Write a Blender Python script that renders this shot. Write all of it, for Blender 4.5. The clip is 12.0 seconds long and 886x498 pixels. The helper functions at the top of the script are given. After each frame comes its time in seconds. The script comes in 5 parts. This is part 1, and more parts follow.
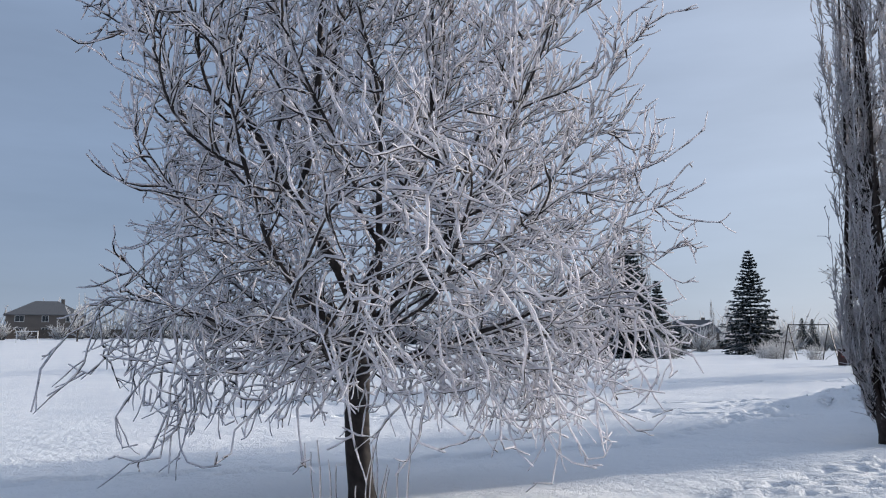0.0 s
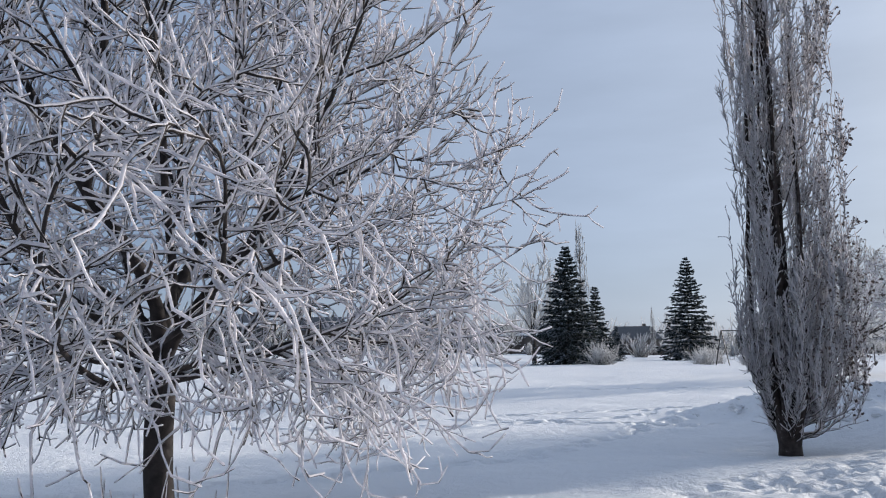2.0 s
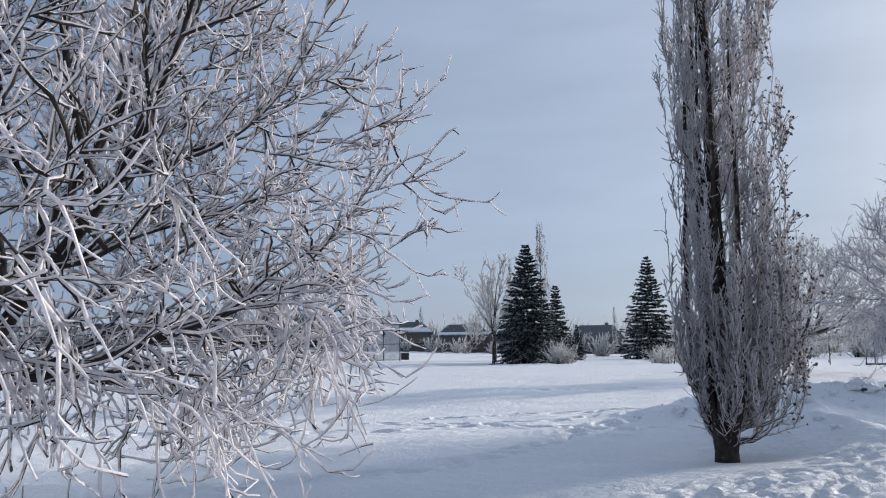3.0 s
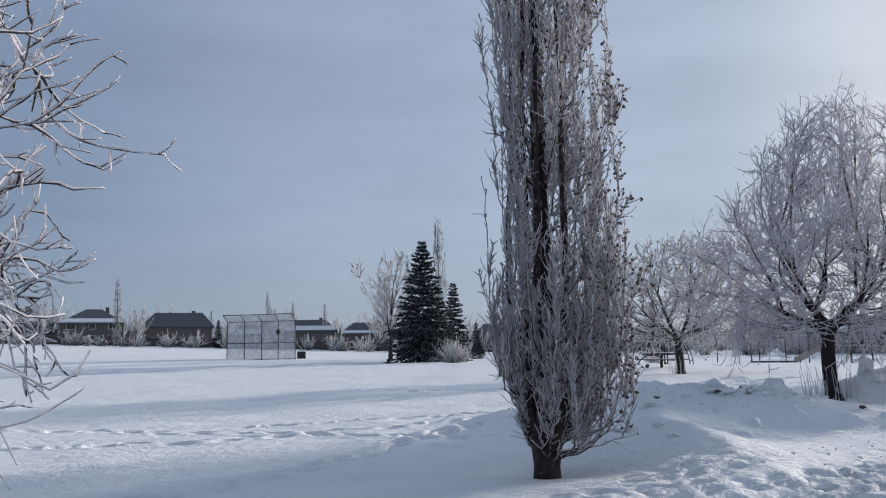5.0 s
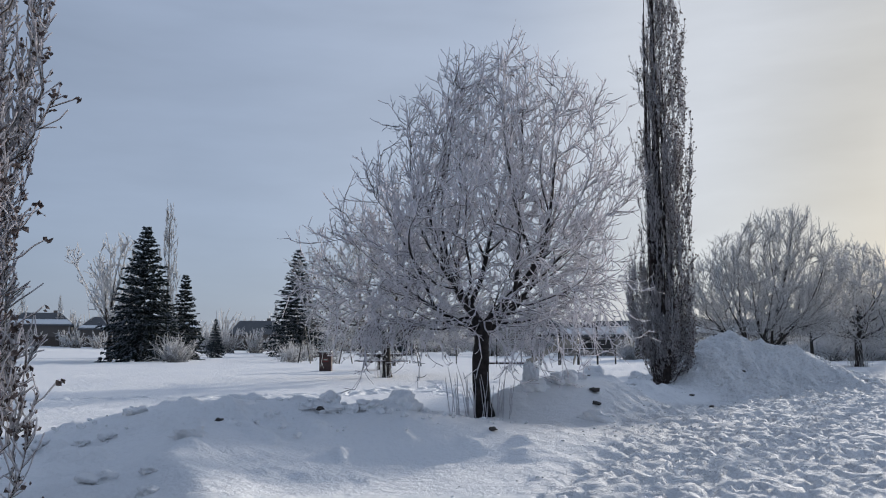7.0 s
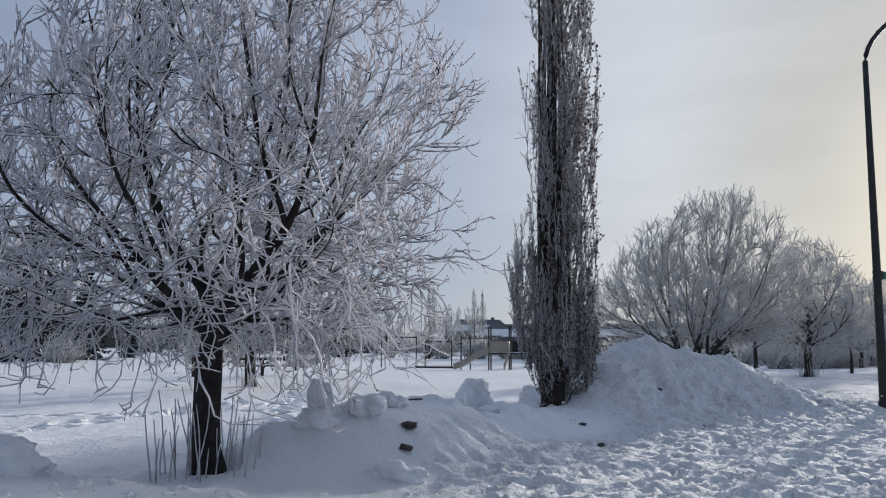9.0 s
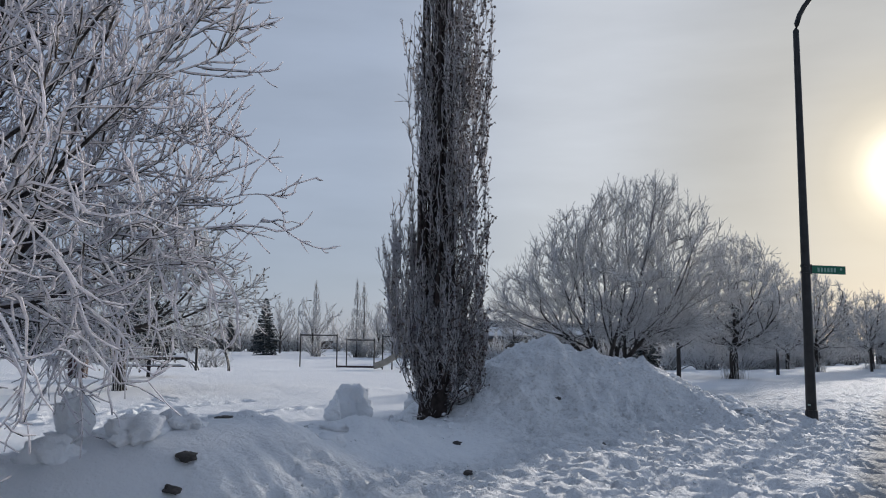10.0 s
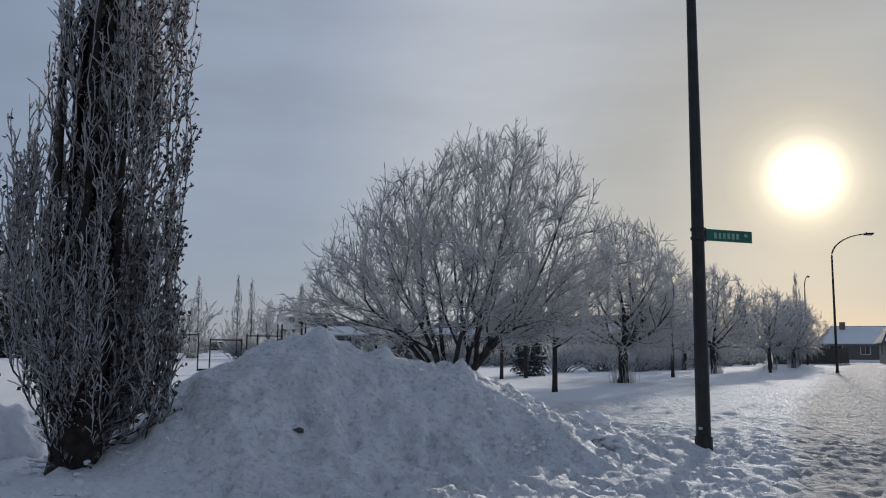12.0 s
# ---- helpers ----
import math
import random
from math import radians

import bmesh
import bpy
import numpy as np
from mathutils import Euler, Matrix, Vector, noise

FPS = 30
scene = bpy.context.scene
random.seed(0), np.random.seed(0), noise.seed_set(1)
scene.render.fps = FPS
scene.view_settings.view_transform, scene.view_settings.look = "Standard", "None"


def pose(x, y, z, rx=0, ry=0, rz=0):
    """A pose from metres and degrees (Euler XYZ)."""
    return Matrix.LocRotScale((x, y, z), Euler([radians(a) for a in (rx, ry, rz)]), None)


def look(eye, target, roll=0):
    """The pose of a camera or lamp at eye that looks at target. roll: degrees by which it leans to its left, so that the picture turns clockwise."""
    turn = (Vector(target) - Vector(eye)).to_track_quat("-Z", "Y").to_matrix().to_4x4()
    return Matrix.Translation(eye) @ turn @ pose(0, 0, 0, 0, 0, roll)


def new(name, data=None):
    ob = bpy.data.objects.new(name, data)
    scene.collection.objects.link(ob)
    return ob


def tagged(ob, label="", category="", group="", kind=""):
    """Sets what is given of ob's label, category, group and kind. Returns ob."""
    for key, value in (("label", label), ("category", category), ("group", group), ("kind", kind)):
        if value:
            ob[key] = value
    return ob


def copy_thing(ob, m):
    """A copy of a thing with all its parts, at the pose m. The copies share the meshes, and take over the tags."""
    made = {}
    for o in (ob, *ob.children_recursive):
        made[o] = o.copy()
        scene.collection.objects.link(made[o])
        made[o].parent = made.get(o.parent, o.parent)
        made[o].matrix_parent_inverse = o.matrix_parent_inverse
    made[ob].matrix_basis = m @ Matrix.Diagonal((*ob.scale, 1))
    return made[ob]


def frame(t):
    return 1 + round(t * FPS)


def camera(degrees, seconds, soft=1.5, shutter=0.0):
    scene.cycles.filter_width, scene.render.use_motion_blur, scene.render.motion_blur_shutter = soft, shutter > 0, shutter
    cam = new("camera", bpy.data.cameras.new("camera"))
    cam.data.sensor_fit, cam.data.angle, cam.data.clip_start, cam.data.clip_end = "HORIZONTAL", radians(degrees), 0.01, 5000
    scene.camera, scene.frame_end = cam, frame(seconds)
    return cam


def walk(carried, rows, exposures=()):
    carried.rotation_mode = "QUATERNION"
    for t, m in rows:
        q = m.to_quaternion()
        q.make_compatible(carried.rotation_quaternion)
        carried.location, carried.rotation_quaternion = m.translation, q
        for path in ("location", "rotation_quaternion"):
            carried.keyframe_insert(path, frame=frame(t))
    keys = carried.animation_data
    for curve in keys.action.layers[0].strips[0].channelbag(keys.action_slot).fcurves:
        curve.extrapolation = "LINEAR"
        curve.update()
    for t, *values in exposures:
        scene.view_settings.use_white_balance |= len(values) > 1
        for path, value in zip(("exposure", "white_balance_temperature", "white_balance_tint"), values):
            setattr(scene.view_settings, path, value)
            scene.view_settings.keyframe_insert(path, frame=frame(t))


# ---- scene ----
cam = camera(56.2, 12.0, 1.1)
PATH = [
    (0, (0.245, -0.159, 1.41), (0.187, 1.825, 1.653), -0.5),
    (0.5, (0.493, -0.039, 1.412), (0.452, 1.944, 1.665), -0.5),
    (1, (0.704, 0.203, 1.406), (0.693, 2.187, 1.662), -0.5),
    (1.5, (1.003, 0.516, 1.406), (1.029, 2.499, 1.663), -0.7),
    (2, (1.329, 0.891, 1.422), (1.395, 2.873, 1.679), -0.7),
    (2.5, (1.665, 1.345, 1.439), (1.771, 3.326, 1.693), -0.7),
    (3, (2.082, 1.747, 1.445), (2.228, 3.726, 1.698), -0.7),
    (3.2, (2.254, 1.913, 1.436), (2.418, 3.891, 1.686), -0.5),
    (4.8, (3.637, 3.131, 1.491), (3.964, 5.088, 1.739), -1.0),
    (5, (3.89, 3.339, 1.462), (4.245, 5.292, 1.708), -0.8),
    (5.5, (4.942, 4.108, 1.436), (5.466, 6.023, 1.68), -0.5),
    (6, (6.01, 4.902, 1.48), (6.691, 6.767, 1.72), -0.3),
    (6.5, (7.149, 5.822, 1.476), (7.933, 7.646, 1.716), -0.3),
    (7, (8.361, 6.671, 1.483), (9.221, 8.461, 1.722), -0.2),
    (7.2, (8.843, 7.022, 1.5), (9.729, 8.799, 1.74), -0.3),
    (8.8, (12.843, 10.188, 1.614), (13.78, 11.938, 1.859), -0.4),
    (9, (13.313, 10.542, 1.623), (14.259, 12.287, 1.864), 0.4),
    (9.5, (14.482, 11.431, 1.666), (15.476, 13.15, 1.905), 0.65),
    (10, (15.747, 12.227, 1.691), (16.817, 13.9, 1.929), 0.65),
    (10.5, (16.958, 12.99, 1.67), (18.111, 14.607, 1.911), 0.6),
    (11, (18.237, 13.809, 1.698), (19.446, 15.383, 1.94), 0.5),
    (11.5, (19.57, 14.652, 1.687), (20.804, 16.207, 1.928), 0.5),
    (12, (20.889, 15.544, 1.702), (22.13, 17.094, 1.944), 0.5),
]
EXPOSURES = ((0.0, 0.12), (3.0, 0.08), (5.5, -0.12), (7.0, -0.15), (9.5, -0.22), (12.0, -0.55))
walk(cam, [(t, look(eye, target, roll)) for t, eye, target, roll in PATH], EXPOSURES)

# ---------------------------------------------------------------- light
SUN_DIR = Vector((0.8715, 0.4514, 0.1919)).normalized()
SUN_ELEV = math.asin(SUN_DIR.z)
SUN_AZ = math.atan2(SUN_DIR.x, SUN_DIR.y)
sun = new("sun", bpy.data.lights.new("sun", "SUN"))
sun.data.energy, sun.data.angle, sun.data.color = 5.0, radians(1.4), (1.0, 0.93, 0.85)
sun.matrix_world = look((60, 40, 40), Vector((60, 40, 40)) - SUN_DIR)


def build_world():
    """Thin high cloud over a pale winter sky: the clear sky's colours, veiled by grey, brighter and warmer round the sun."""
    w = bpy.data.worlds.new("winter_sky")
    scene.world = w
    w.use_nodes = True
    nt = w.node_tree
    nt.nodes.clear()
    N, L = nt.nodes.new, nt.links.new
    out, bg = N("ShaderNodeOutputWorld"), N("ShaderNodeBackground")
    L(bg.outputs[0], out.inputs[0])
    sky = N("ShaderNodeTexSky")
    sky.sky_type, sky.sun_disc = "NISHITA", False
    sky.sun_elevation, sky.sun_rotation = SUN_ELEV, SUN_AZ
    sky.air_density, sky.dust_density, sky.ozone_density = 1.0, 0.6, 2.0
    tc = N("ShaderNodeTexCoord")
    nrm = N("ShaderNodeVectorMath")
    nrm.operation = "NORMALIZE"
    L(tc.outputs["Generated"], nrm.inputs[0])
    dot = N("ShaderNodeVectorMath")
    dot.operation = "DOT_PRODUCT"
    dot.inputs[1].default_value = SUN_DIR
    L(nrm.outputs[0], dot.inputs[0])
    ang = N("ShaderNodeMath")
    ang.operation = "ARCCOSINE"
    ang.use_clamp = False
    L(dot.outputs["Value"], ang.inputs[0])
    unit = N("ShaderNodeMath")
    unit.operation = "DIVIDE"
    unit.inputs[1].default_value = math.pi
    L(ang.outputs[0], unit.inputs[0])
    ramp = N("ShaderNodeValToRGB")
    ramp.color_ramp.interpolation = "EASE"
    e = ramp.color_ramp.elements
    e[0].position, e[0].color = 0.0, (0.60, 0.54, 0.42, 1)
    e[1].position, e[1].color = 1.0, (0.45, 0.51, 0.63, 1)
    for pos, col in VEIL:
        el = e.new(pos)
        el.color = (*col, 1)
    L(unit.outputs[0], ramp.inputs[0])
    # cloud streaks
    sep = N("ShaderNodeSeparateXYZ")
    L(nrm.outputs[0], sep.inputs[0])
    mp = N("ShaderNodeMapping")
    mp.inputs["Scale"].default_value = (1.0, 1.0, 5.0)
    L(nrm.outputs[0], mp.inputs[0])
    cloud = N("ShaderNodeTexNoise")
    cloud.inputs["Scale"].default_value, cloud.inputs["Detail"].default_value, cloud.inputs["Roughness"].default_value = 2.2, 5.0, 0.55
    L(mp.outputs[0], cloud.inputs["Vector"])
    cr = N("ShaderNodeMapRange")
    cr.inputs["From Min"].default_value, cr.inputs["From Max"].default_value = 0.3, 0.7
    cr.inputs["To Min"].default_value, cr.inputs["To Max"].default_value = 0.90, 1.10
    L(cloud.outputs["Fac"], cr.inputs["Value"])
    veil = N("ShaderNodeMixRGB")
    veil.blend_type = "MULTIPLY"
    veil.inputs[0].default_value = 1.0
    L(ramp.outputs[0], veil.inputs[1])
    L(cr.outputs[0], veil.inputs[2])
    # pale band of haze low down
    low = N("ShaderNodeMapRange")
    low.inputs["From Min"].default_value, low.inputs["From Max"].default_value = 0.0, 0.16
    low.inputs["To Min"].default_value, low.inputs["To Max"].default_value = 0.34, 0.0
    L(sep.outputs["Z"], low.inputs["Value"])
    band = N("ShaderNodeMixRGB")
    band.inputs[2].default_value = (0.37, 0.43, 0.54, 1)
    L(low.outputs[0], band.inputs[0])
    L(veil.outputs[0], band.inputs[1])
    sk = N("ShaderNodeMixRGB")
    sk.blend_type = "MULTIPLY"
    sk.inputs[0].default_value = 1.0
    sk.inputs[2].default_value = (0.10, 0.10, 0.10, 1)
    L(sky.outputs[0], sk.inputs[1])
    mix = N("ShaderNodeMixRGB")
    mix.inputs[0].default_value = 0.85
    L(sk.outputs[0], mix.inputs[1])
    L(band.outputs[0], mix.inputs[2])
    # the sun's blurred disc and aureole in the cloud
    glow = N("ShaderNodeValToRGB")
    g = glow.color_ramp.elements
    g[0].position, g[0].color = 0.0, (1, 1, 1, 1)
    g[1].position, g[1].color = 0.11, (0, 0, 0, 1)
    for pos, v in ((0.0080, 0.95), (0.0120, 0.36), (0.0170, 0.14), (0.026, 0.050), (0.050, 0.013)):
        el = g.new(pos)
        el.color = (v, v * 0.94, v * 0.82, 1)
    L(unit.outputs[0], glow.inputs[0])
    gm = N("ShaderNodeMixRGB")
    gm.blend_type = "MULTIPLY"
    gm.inputs[0].default_value = 1.0
    gm.inputs[2].default_value = (2.6, 2.45, 2.15, 1)
    L(glow.outputs[0], gm.inputs[1])
    add = N("ShaderNodeMixRGB")
    add.blend_type = "ADD"
    add.inputs[0].default_value = 1.0
    L(mix.outputs[0], add.inputs[1])
    L(gm.outputs[0], add.inputs[2])
    L(add.outputs[0], bg.inputs[0])
    bg.inputs[1].default_value = 1.0


VEIL = ((0.05, (0.59, 0.595, 0.59)), (0.11, (0.77, 0.81, 0.88)), (0.20, (0.47, 0.545, 0.69)), (0.30, (0.385, 0.465, 0.62)), (0.45, (0.245, 0.325, 0.475)), (0.55, (0.255, 0.33, 0.475)))
build_world()


# ---------------------------------------------------------------- materials
def material(name):
    m = bpy.data.materials.new(name)
    m.use_nodes = True
    nt = m.node_tree
    return m, nt, nt.nodes["Principled BSDF"], nt.nodes.new, nt.links.new


def noise_node(nt, scale, detail=4.0, rough=0.55, coords="Object", stretch=None):
    tc = nt.nodes.new("ShaderNodeTexCoord")
    n = nt.nodes.new("ShaderNodeTexNoise")
    n.inputs["Scale"].default_value, n.inputs["Detail"].default_value, n.inputs["Roughness"].default_value = scale, detail, rough
    src = tc.outputs[coords]
    if stretch:
        mp = nt.nodes.new("ShaderNodeMapping")
        mp.inputs["Scale"].default_value = stretch
        nt.links.new(src, mp.inputs[0])
        src = mp.outputs[0]
    nt.links.new(src, n.inputs["Vector"])
    return n


def ramp_node(nt, fac, stops):
    r = nt.nodes.new("ShaderNodeValToRGB")
    e = r.color_ramp.elements
    e[0].position, e[0].color = stops[0][0], (*stops[0][1], 1)
    e[1].position, e[1].color = stops[-1][0], (*stops[-1][1], 1)
    for p, c in stops[1:-1]:
        e.new(p).color = (*c, 1)
    nt.links.new(fac, r.inputs[0])
    return r


def bump(nt, bsdf, height, strength, distance):
    b = nt.nodes.new("ShaderNodeBump")
    b.inputs["Strength"].default_value, b.inputs["Distance"].default_value = strength, distance
    nt.links.new(height, b.inputs["Height"])
    nt.links.new(b.outputs[0], bsdf.inputs["Normal"])
    return b


def plain(name, dark, light, scale=8.0, rough=0.7, metal=0.0, relief=0.15, depth=0.01, stretch=None):
    m, nt, bsdf, N, L = material(name)
    n = noise_node(nt, scale, 6.0, 0.6, "Object", stretch)
    r = ramp_node(nt, n.outputs["Fac"], ((0.3, dark), (0.7, light)))
    L(r.outputs[0], bsdf.inputs["Base Color"])
    bsdf.inputs["Roughness"].default_value, bsdf.inputs["Metallic"].default_value = rough, metal
    if relief:
        bump(nt, bsdf, n.outputs["Fac"], relief, depth)
    return m


def snow_material():
    m, nt, bsdf, N, L = material("snow")
    big = noise_node(nt, 0.35, 4.0)
    fine = noise_node(nt, 26.0, 5.0, 0.65)
    mid = noise_node(nt, 5.0, 4.0, 0.6)
    base = ramp_node(nt, big.outputs["Fac"], ((0.3, (0.85, 0.862, 0.885)), (0.7, (0.905, 0.91, 0.92))))
    at = N("ShaderNodeAttribute")
    at.attribute_name = "packed"
    grit = ramp_node(nt, mid.outputs["Fac"], ((0.35, (0.31, 0.307, 0.302)), (0.62, (0.48, 0.476, 0.47))))
    mix = N("ShaderNodeMixRGB")
    L(at.outputs["Fac"], mix.inputs[0])
    L(base.outputs[0], mix.inputs[1])
    L(grit.outputs[0], mix.inputs[2])
    # grit frozen into the ploughed and trodden snow
    speck = noise_node(nt, 15.0, 5.0, 0.72)
    spots = ramp_node(nt, speck.outputs["Fac"], ((0.50, (0.0, 0.0, 0.0)), (0.70, (0.75, 0.75, 0.75))))
    dirty = N("ShaderNodeAttribute")
    dirty.attribute_name = "rough"
    amount = N("ShaderNodeMath")
    amount.operation = "MULTIPLY"
    L(spots.outputs[0], amount.inputs[0])
    L(dirty.outputs["Fac"], amount.inputs[1])
    gritty = N("ShaderNodeMixRGB")
    gritty.inputs[2].default_value = (0.40, 0.385, 0.375, 1)
    L(amount.outputs[0], gritty.inputs[0])
    L(mix.outputs[0], gritty.inputs[1])
    L(gritty.outputs[0], bsdf.inputs["Base Color"])
    bsdf.inputs["Roughness"].default_value = 0.85
    bsdf.inputs["Specular IOR Level"].default_value = 0.06
    ad = N("ShaderNodeMath")
    ad.operation = "ADD"
    L(mid.outputs["Fac"], ad.inputs[0])
    fm = N("ShaderNodeMath")
    fm.operation = "MULTIPLY"
    fm.inputs[1].default_value = 0.35
    L(fine.outputs["Fac"], fm.inputs[0])
    L(fm.outputs[0], ad.inputs[1])
    lumps = noise_node(nt, 9.0, 8.0, 0.62)
    ra = N("ShaderNodeAttribute")
    ra.attribute_name = "rough"
    lm = N("ShaderNodeMath")
    lm.operation = "MULTIPLY"
    pits = N("ShaderNodeTexVoronoi")
    pits.inputs["Scale"].default_value = 5.5
    warp = N("ShaderNodeTexCoord")
    wm = N("ShaderNodeMixRGB")
    wm.blend_type = "ADD"
    wm.inputs[0].default_value = 0.22
    L(warp.outputs["Object"], wm.inputs[1])
    L(lumps.outputs["Color"], wm.inputs[2])
    L(wm.outputs[0], pits.inputs["Vector"])
    both = N("ShaderNodeMath")
    both.operation = "MULTIPLY_ADD"
    both.inputs[1].default_value = 0.55
    L(pits.outputs["Distance"], both.inputs[0])
    L(lumps.outputs["Fac"], both.inputs[2])
    L(both.outputs[0], lm.inputs[0])
    L(ra.outputs["Fac"], lm.inputs[1])
    l2 = N("ShaderNodeMath")
    l2.operation = "MULTIPLY_ADD"
    l2.inputs[1].default_value = 2.2
    L(lm.outputs[0], l2.inputs[0])
    L(ad.outputs[0], l2.inputs[2])
    bump(nt, bsdf, l2.outputs[0], 0.6, 0.085)
    return m


def frosted_bark(name, bark_dark, bark_light, frost, gain=1.0, lift=0.0, through_light=0.46):
    """Bark under hoar frost: the point attribute says how thickly a twig is rimed; the rime is patchy and lies thicker on the windward upper side."""
    m, nt, bsdf, N, L = material(name)
    n1 = noise_node(nt, 9.0, 5.0, 0.6)
    n2 = noise_node(nt, 60.0, 3.0, 0.6)
    bark = ramp_node(nt, n1.outputs["Fac"], ((0.3, bark_dark), (0.7, bark_light)))
    rime = ramp_node(nt, n2.outputs["Fac"], ((0.3, tuple(c * 0.86 for c in frost)), (0.65, frost)))
    at = N("ShaderNodeAttribute")
    at.attribute_name = "frost"
    geo = N("ShaderNodeNewGeometry")
    lee = N("ShaderNodeVectorMath")
    lee.operation = "DOT_PRODUCT"
    lee.inputs[1].default_value = Vector((-0.50, -0.30, 0.81)).normalized()
    L(geo.outputs["Normal"], lee.inputs[0])
    up = N("ShaderNodeMath")
    up.operation = "MULTIPLY_ADD"
    up.inputs[1].default_value, up.inputs[2].default_value = 0.74, lift
    L(lee.outputs["Value"], up.inputs[0])
    pat = N("ShaderNodeMath")
    pat.operation = "MULTIPLY_ADD"
    pat.inputs[1].default_value, pat.inputs[2].default_value = 1.1, -0.55
    L(n1.outputs["Fac"], pat.inputs[0])
    s1 = N("ShaderNodeMath")
    s1.operation = "MULTIPLY_ADD"
    s1.inputs[1].default_value = gain
    L(at.outputs["Fac"], s1.inputs[0])
    L(up.outputs[0], s1.inputs[2])
    s2 = N("ShaderNodeMath")
    s2.operation = "ADD"
    s2.use_clamp = True
    L(s1.outputs[0], s2.inputs[0])
    L(pat.outputs[0], s2.inputs[1])
    edge = N("ShaderNodeMapRange")
    edge.interpolation_type = "SMOOTHSTEP"
    edge.inputs["From Min"].default_value, edge.inputs["From Max"].default_value = 0.18, 0.52
    L(s2.outputs[0], edge.inputs["Value"])
    mix = N("ShaderNodeMixRGB")
    L(edge.outputs[0], mix.inputs[0])
    L(bark.outputs[0], mix.inputs[1])
    L(rime.outputs[0], mix.inputs[2])
    L(mix.outputs[0], bsdf.inputs["Base Color"])
    bsdf.inputs["Roughness"].default_value = 0.8
    bsdf.inputs["Specular IOR Level"].default_value = 0.15
    bump(nt, bsdf, n2.outputs["Fac"], 0.4, 0.01)
    tr = N("ShaderNodeBsdfTranslucent")
    L(rime.outputs[0], tr.inputs["Color"])
    share = N("ShaderNodeMath")
    share.operation = "MULTIPLY"
    share.inputs[1].default_value = through_light
    L(edge.outputs[0], share.inputs[0])
    both = N("ShaderNodeMixShader")
    L(share.outputs[0], both.inputs[0])
    L(bsdf.outputs[0], both.inputs[1])
    L(tr.outputs[0], both.inputs[2])
    L(both.outputs[0], nt.nodes["Material Output"].inputs["Surface"])
    return m


SNOW = snow_material()
BARK_ASH = frosted_bark("ash_bark_with_frost", (0.014, 0.012, 0.012), (0.048, 0.041, 0.040), (0.925, 0.905, 0.945), 1.0, 0.0, 0.46)
BARK_POPLAR = frosted_bark("poplar_bark_with_frost", (0.016, 0.013, 0.012), (0.066, 0.052, 0.048), (0.80, 0.775, 0.80), 1.0)
BARK_FAR = frosted_bark("grey_bark_with_frost", (0.025, 0.022, 0.021), (0.07, 0.062, 0.058), (0.84, 0.84, 0.85), 1.0)
NEEDLES = frosted_bark("spruce_needles_with_frost", (0.006, 0.011, 0.010), (0.018, 0.029, 0.027), (0.36, 0.39, 0.44), 0.42, -0.30)
LEAF_DEAD = plain("withered_leaves", (0.055, 0.040, 0.036), (0.19, 0.145, 0.13), 30, 0.9)
STEEL_DARK = plain("dark_painted_steel", (0.012, 0.012, 0.013), (0.03, 0.03, 0.032), 5, 0.45, 0.3, 0.05)
STEEL_GREY = plain("galvanised_steel", (0.16, 0.17, 0.18), (0.30, 0.31, 0.32), 12, 0.5, 0.6, 0.05)
SIGN_GREEN = plain("green_sign_face", (0.0, 0.10, 0.055), (0.005, 0.14, 0.08), 6, 0.4, 0, 0.02)
SIGN_PALE = plain("faded_sign_lettering", (0.20, 0.34, 0.28), (0.30, 0.44, 0.38), 30.0, 0.5, 0.0, 0.05)
SIGN_WHITE = plain("white_lettering", (0.30, 0.40, 0.36), (0.42, 0.50, 0.46), 20, 0.5, 0, 0)
WOOD_DARK = plain("weathered_brown_wood", (0.036, 0.021, 0.021), (0.095, 0.058, 0.055), 14, 0.8, 0, 0.3, 0.01, (1, 1, 6))
FENCE_WOOD = plain("grey_brown_fence_wood", (0.05, 0.04, 0.035), (0.12, 0.10, 0.085), 6, 0.85, 0, 0.3, 0.01, (1, 1, 5))
PLASTIC_RED = plain("faded_red_panel", (0.09, 0.015, 0.015), (0.16, 0.03, 0.028), 8, 0.5)
STUCCO = plain("beige_stucco", (0.30, 0.27, 0.24), (0.40, 0.37, 0.33), 4, 0.9, 0, 0.2)
STUCCO_DARK = plain("taupe_siding", (0.12, 0.105, 0.095), (0.18, 0.16, 0.145), 4, 0.9, 0, 0.2, 0.01, (1, 1, 14))
# shingle grey paled for frost and to stand in for haze over far roofs
SHINGLE = plain("frosty_hazed_asphalt_shingle", (0.075, 0.078, 0.085), (0.16, 0.165, 0.175), 5, 0.9, 0, 0.3, 0.02, (1, 1, 8))
TRIM = plain("white_trim_paint", (0.66, 0.66, 0.66), (0.76, 0.76, 0.76), 6, 0.5, 0, 0.05)
GARAGE = plain("pale_garage_door", (0.45, 0.44, 0.42), (0.55, 0.54, 0.52), 3, 0.6, 0, 0.1)
GLASS = plain("dark_window_glass", (0.02, 0.025, 0.03), (0.05, 0.055, 0.06), 2, 0.12, 0, 0)
SLIDE = plain("tan_play_plastic", (0.22, 0.20, 0.17), (0.33, 0.30, 0.26), 3, 0.4)
LENS = plain("lamp_lens", (0.4, 0.4, 0.38), (0.55, 0.55, 0.52), 10, 0.3, 0, 0)
DIRT = plain("frozen_dirt", (0.03, 0.028, 0.027), (0.11, 0.10, 0.095), 18, 0.95, 0, 0.6, 0.03)


